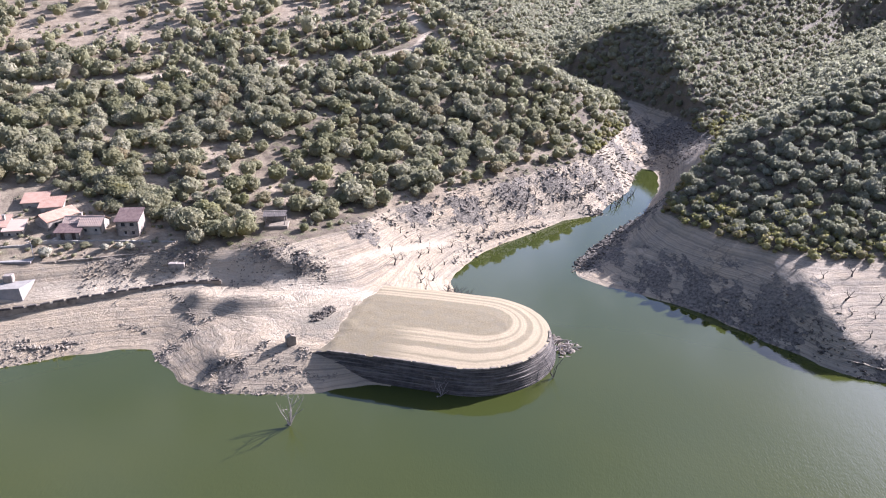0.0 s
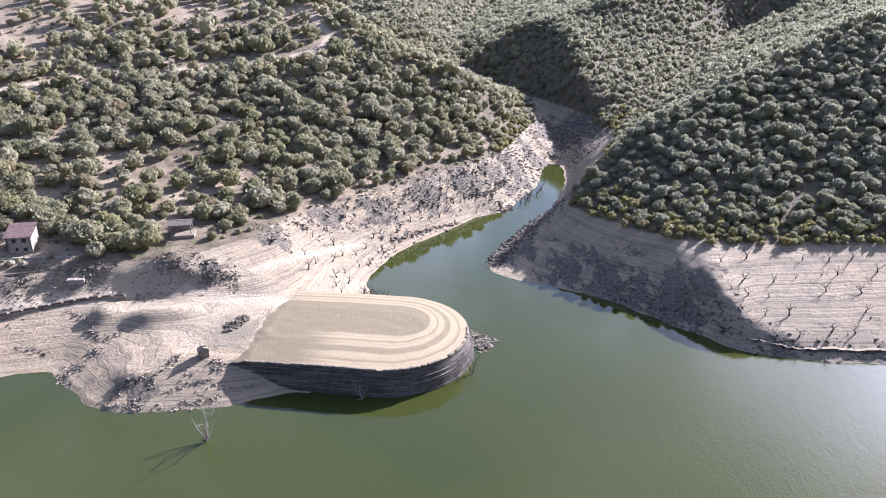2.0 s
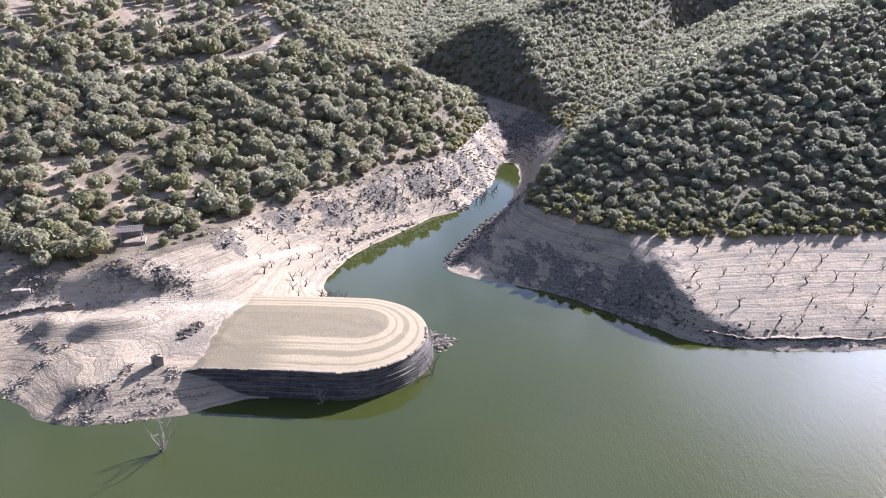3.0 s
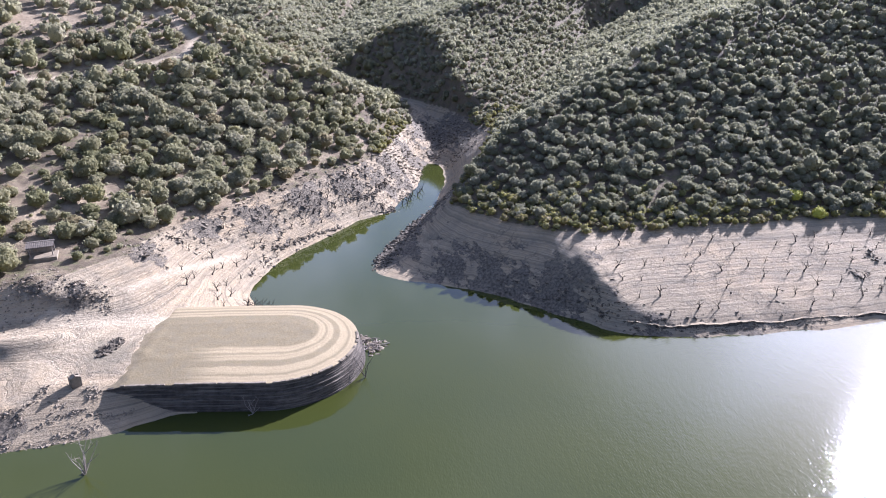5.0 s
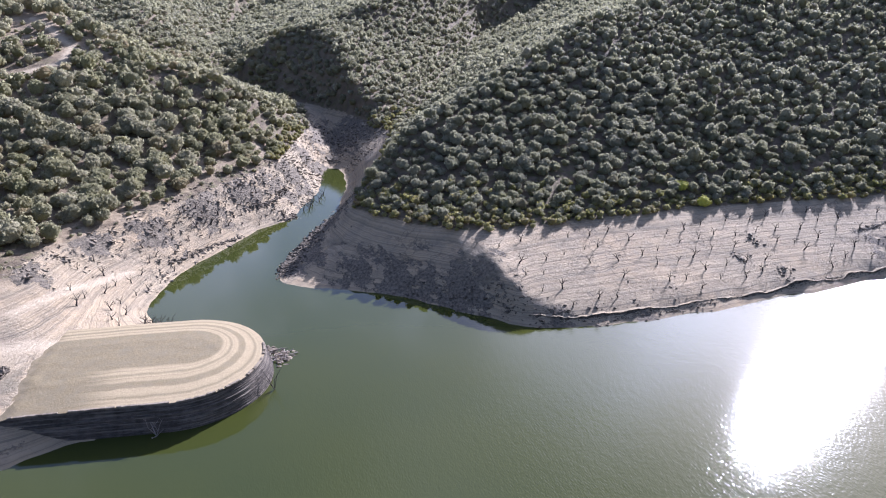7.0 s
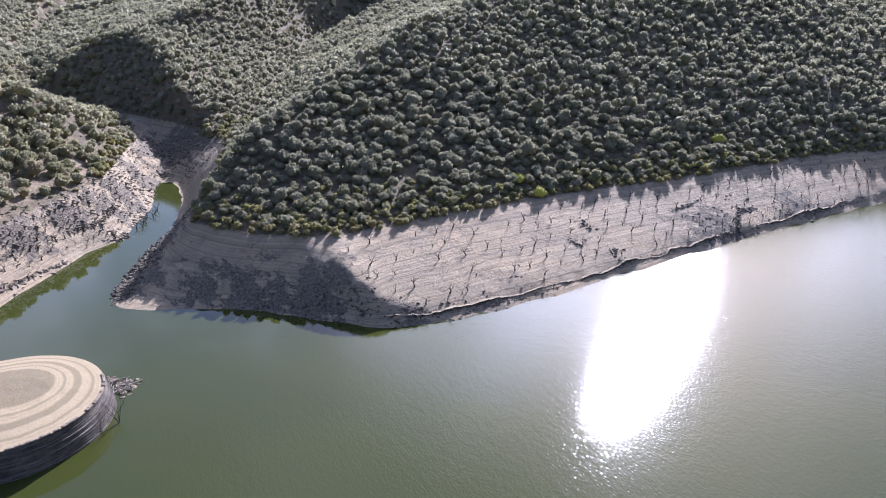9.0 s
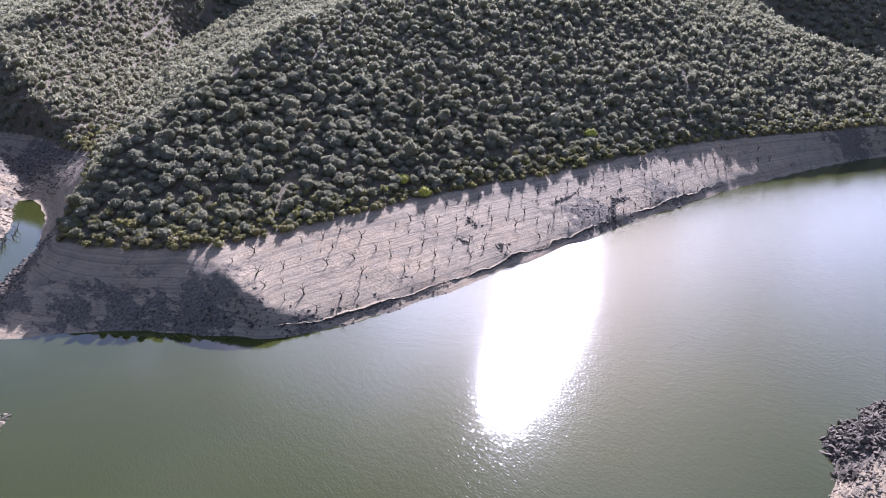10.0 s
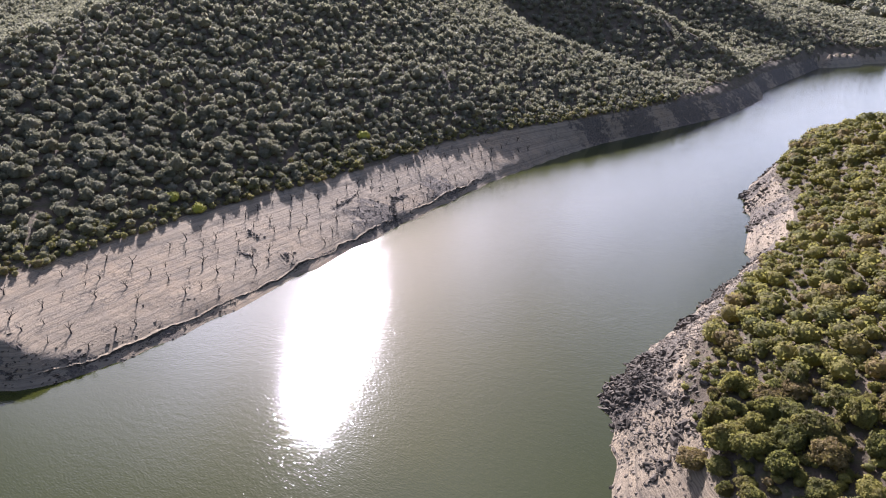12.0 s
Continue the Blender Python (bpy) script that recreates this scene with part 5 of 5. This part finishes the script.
def road_wall():
    """The old road's lakeside wall: a dark face with a row of worn guard blocks."""
    root = tagged(new("road_wall"), "old road wall with a row of worn guard blocks", "wall")
    line = along([(-112, 129.5, 6.2), (-94, 137.2, 6.4), (-86.8, 139.7, 6.5), (-79.8, 143, 6.6), (-73.4, 145.5, 6.7), (-66.9, 148.4, 6.8), (-58.8, 151.2, 6.9), (-50, 152.6, 6.7)], 0.6)
    r = np.random.default_rng(77)
    face = block_mesh("wall_face", 1, 1, 1, STONE, 0.03)
    guard = block_mesh("guard_block", 1, 1, 1, WALL_STONE, 0.08)
    for i in range(0, len(line) - 4, 4):
        a, b = line[i], line[i + 4]
        m, l = (a + b) / 2, float(np.hypot(*(b - a)[:2]))
        turn = math.degrees(math.atan2(b[1] - a[1], b[0] - a[0]))
        fade = 1 - 0.75 * max(0.0, min(1.0, (i / len(line) - 0.55) / 0.4))
        f = child("wall_face", face, root)
        f.matrix_basis = pose(m[0], m[1], m[2] - 1.0 * fade - 0.1, 0, 0, turn) @ Matrix.Diagonal((l * 1.03, 0.5, 2.0 * fade + 0.3, 1))
        g = child("guard_block", guard, root)
        g.matrix_basis = pose(m[0], m[1], m[2] + 0.2, 0, r.uniform(-2, 2), turn + r.uniform(-2, 2)) @ Matrix.Diagonal((l * r.uniform(0.72, 0.85), 0.45, r.uniform(0.5, 0.7) * (0.4 + 0.6 * fade), 1))


road_wall()


def landing():
    """The pale concrete landing with a sloping side and a flat top."""
    root = tagged(new("landing"), "pale concrete landing block with battered sides", "landing")
    v = [(-108, 139.6, 4.5), (-91.0, 141.8, 4.5), (-88.2, 148.8, 6.5), (-108, 150, 6.5), (-108, 140.0, 9.4), (-91.8, 142.2, 9.4), (-90.2, 148.4, 9.6), (-108, 150, 9.6)]
    child("block", solid("block", v, [(0, 1, 5, 4), (1, 2, 6, 5), (2, 3, 7, 6), (3, 0, 4, 7), (4, 5, 6, 7)], CONCRETE), root)
    w = child("parapet", block_mesh("parapet", 7, 0.4, 1.1, PLASTER, 0.04), root)
    w.matrix_basis = pose(-97.5, 147.5, 10.2, 0, 0, 12)
    a = child("arch", block_mesh("arch", 2.0, 1.6, 1.8, OLD_WALL, 0.15), root)
    a.matrix_basis = pose(-95.6, 145.6, 10.3, 0, 0, 12)
    p = child("paving", block_mesh("paving", 14, 6, 0.5, CONCRETE, 0.05), root)
    p.matrix_basis = pose(-100, 152.5, 12.2, 0, 0, 4)


landing()


def street_lamp(x, y):
    z = float(land(x, y))
    root = tagged(new("street_lamp"), "grey metal street lamp on the landing", "lamp")
    child("pole", mesh_from("pole", *tube([(x, y, z - 0.3), (x, y, z + 3.9)], [0.07, 0.05], 8), METAL), root)
    child("arm", mesh_from("arm", *tube([(x, y, z + 3.85), (x - 0.5, y, z + 4.1)], [0.045, 0.035], 6), METAL), root)
    h = child("lamp_head", block_mesh("lamp_head", 0.5, 0.25, 0.14, PLASTER, 0.04), root)
    h.location = (x - 0.6, y, z + 4.1)


street_lamp(-93.0, 152.0)


def ruin():
    """The small roofless stone hut on the point."""
    x, y = -30.3, 127.0
    z = float(land(x, y))
    root = tagged(new("stone_hut"), "small ruined stone hut with a half-open roof", "hut")
    root.matrix_basis = pose(x, y, z - 0.15, 0, 0, 24) @ Matrix.Scale(0.76, 4)
    for sx in (-1, 1):
        w = child("wall", block_mesh("wall", 0.35, 2.3, 2.5, STONE, 0.06), root)
        w.location = (sx * 1.05, 0, 1.25)
    f = child("wall", solid("wall", [(-0.87, -1.15, 0), (0.87, -1.15, 0), (0.87, -1.15, 2.4), (0, -1.15, 2.95), (-0.87, -1.15, 2.4), (-0.87, -0.8, 0), (0.87, -0.8, 0), (0.87, -0.8, 2.4), (0, -0.8, 2.95), (-0.87, -0.8, 2.4)],
                              [(0, 1, 2, 3, 4), (9, 8, 7, 6, 5), (0, 5, 6, 1), (1, 6, 7, 2), (2, 7, 8, 3), (3, 8, 9, 4), (4, 9, 5, 0)], STONE), root)
    for x0, x1, z0, z1 in ((-0.87, -0.4, 0, 2.5), (0.4, 0.87, 0, 2.5), (-0.4, 0.4, 1.9, 2.7)):
        b = child("wall", block_mesh("wall", x1 - x0, 0.35, z1 - z0, STONE, 0.04), root)
        b.location = ((x0 + x1) / 2, 0.98, (z0 + z1) / 2)
    # thin dark panel on the closed wall, standing for the shade inside a doorway
    side = child("opening", block_mesh("opening", 0.05, 0.8, 1.2, DARK, 0), root, "dark panel standing for a shaded doorway")
    side.location = (1.23, 0.2, 1.1)
    s = child("roof_slab", block_mesh("roof_slab", 1.35, 1.3, 0.2, STONE, 0.05), root)
    s.matrix_basis = pose(-0.55, -0.5, 2.72, 0, -28, 0)
    s = child("roof_slab", block_mesh("roof_slab", 1.2, 0.7, 0.2, STONE, 0.05), root)
    s.matrix_basis = pose(0.6, -0.75, 2.7, 0, 26, 0)


ruin()
rock_heap("rubble_heap", [(-26.4, 137.0, 0.6, 40), (-25.5, 139, 0.6, 50), (-24.6, 141, 0.6, 40)], "heap of dark rubble left of an old wall", 12, DARK_ROCK, 0.25, 0.6)


def shelter(x, y, turn, w, d, h, mat, label, slab=3.0):
    """An open shelter: four posts, beams, a low-pitched roof and a floor slab."""
    z = (max if slab > 2 else min)(float(land(x + a * w / 2, y + b * d / 2)) for a in (-1, 1) for b in (-1, 1))
    root = tagged(new("shelter"), label, "shelter")
    root.matrix_basis = pose(x, y, z, 0, 0, turn)
    fl = child("floor_slab", block_mesh("floor_slab", w + 0.7, d + 0.7, slab, STONE, 0.05), root)
    fl.location = (0.3, -0.6, 0.08 - slab / 2)
    for sx in (-1, 1):
        for sy in (-1, 1):
            p = child("post", block_mesh("post", 0.22, 0.22, h, PALE_WOOD, 0.02), root)
            p.location = (sx * (w / 2 - 0.2), sy * (d / 2 - 0.2), h / 2 + 0.08)
        bmn = child("beam", block_mesh("beam", 0.18, d + 0.4, 0.2, PALE_WOOD, 0.02), root)
        bmn.location = (sx * (w / 2 - 0.2), 0, h + 0.18)
    for sy, t in ((-1, 12), (1, -12)):
        rf = child("roof", tile_roof("roof", w, d / 2 + 0.3, 0, 0.5, mat), root)
        rf.matrix_basis = pose(0, -d / 2 - 0.2 if sy < 0 else d / 2 + 0.2, h + 0.32, 0, 0, 0 if sy < 0 else 180)
    wl_ = child("back_wall", block_mesh("back_wall", w - 0.6, 0.2, h, OLD_WALL, 0.02), root)
    wl_.location = (0, d / 2 - 0.2, h / 2)
    return root


GREY_ROOF = plain("grey_brown_roof", (0.085, 0.07, 0.055), (0.14, 0.115, 0.09), 1.5)
shelter(-42.2, 172.5, 4, 5.0, 3.6, 2.3, GREY_ROOF, "open shelter with a grey-brown roof at the wood's edge")
shelter(-65.2, 277.5, -25, 3.6, 2.6, 2.2, PALE_TILES, "small roofed shelter beside the hillside road", 1.0)
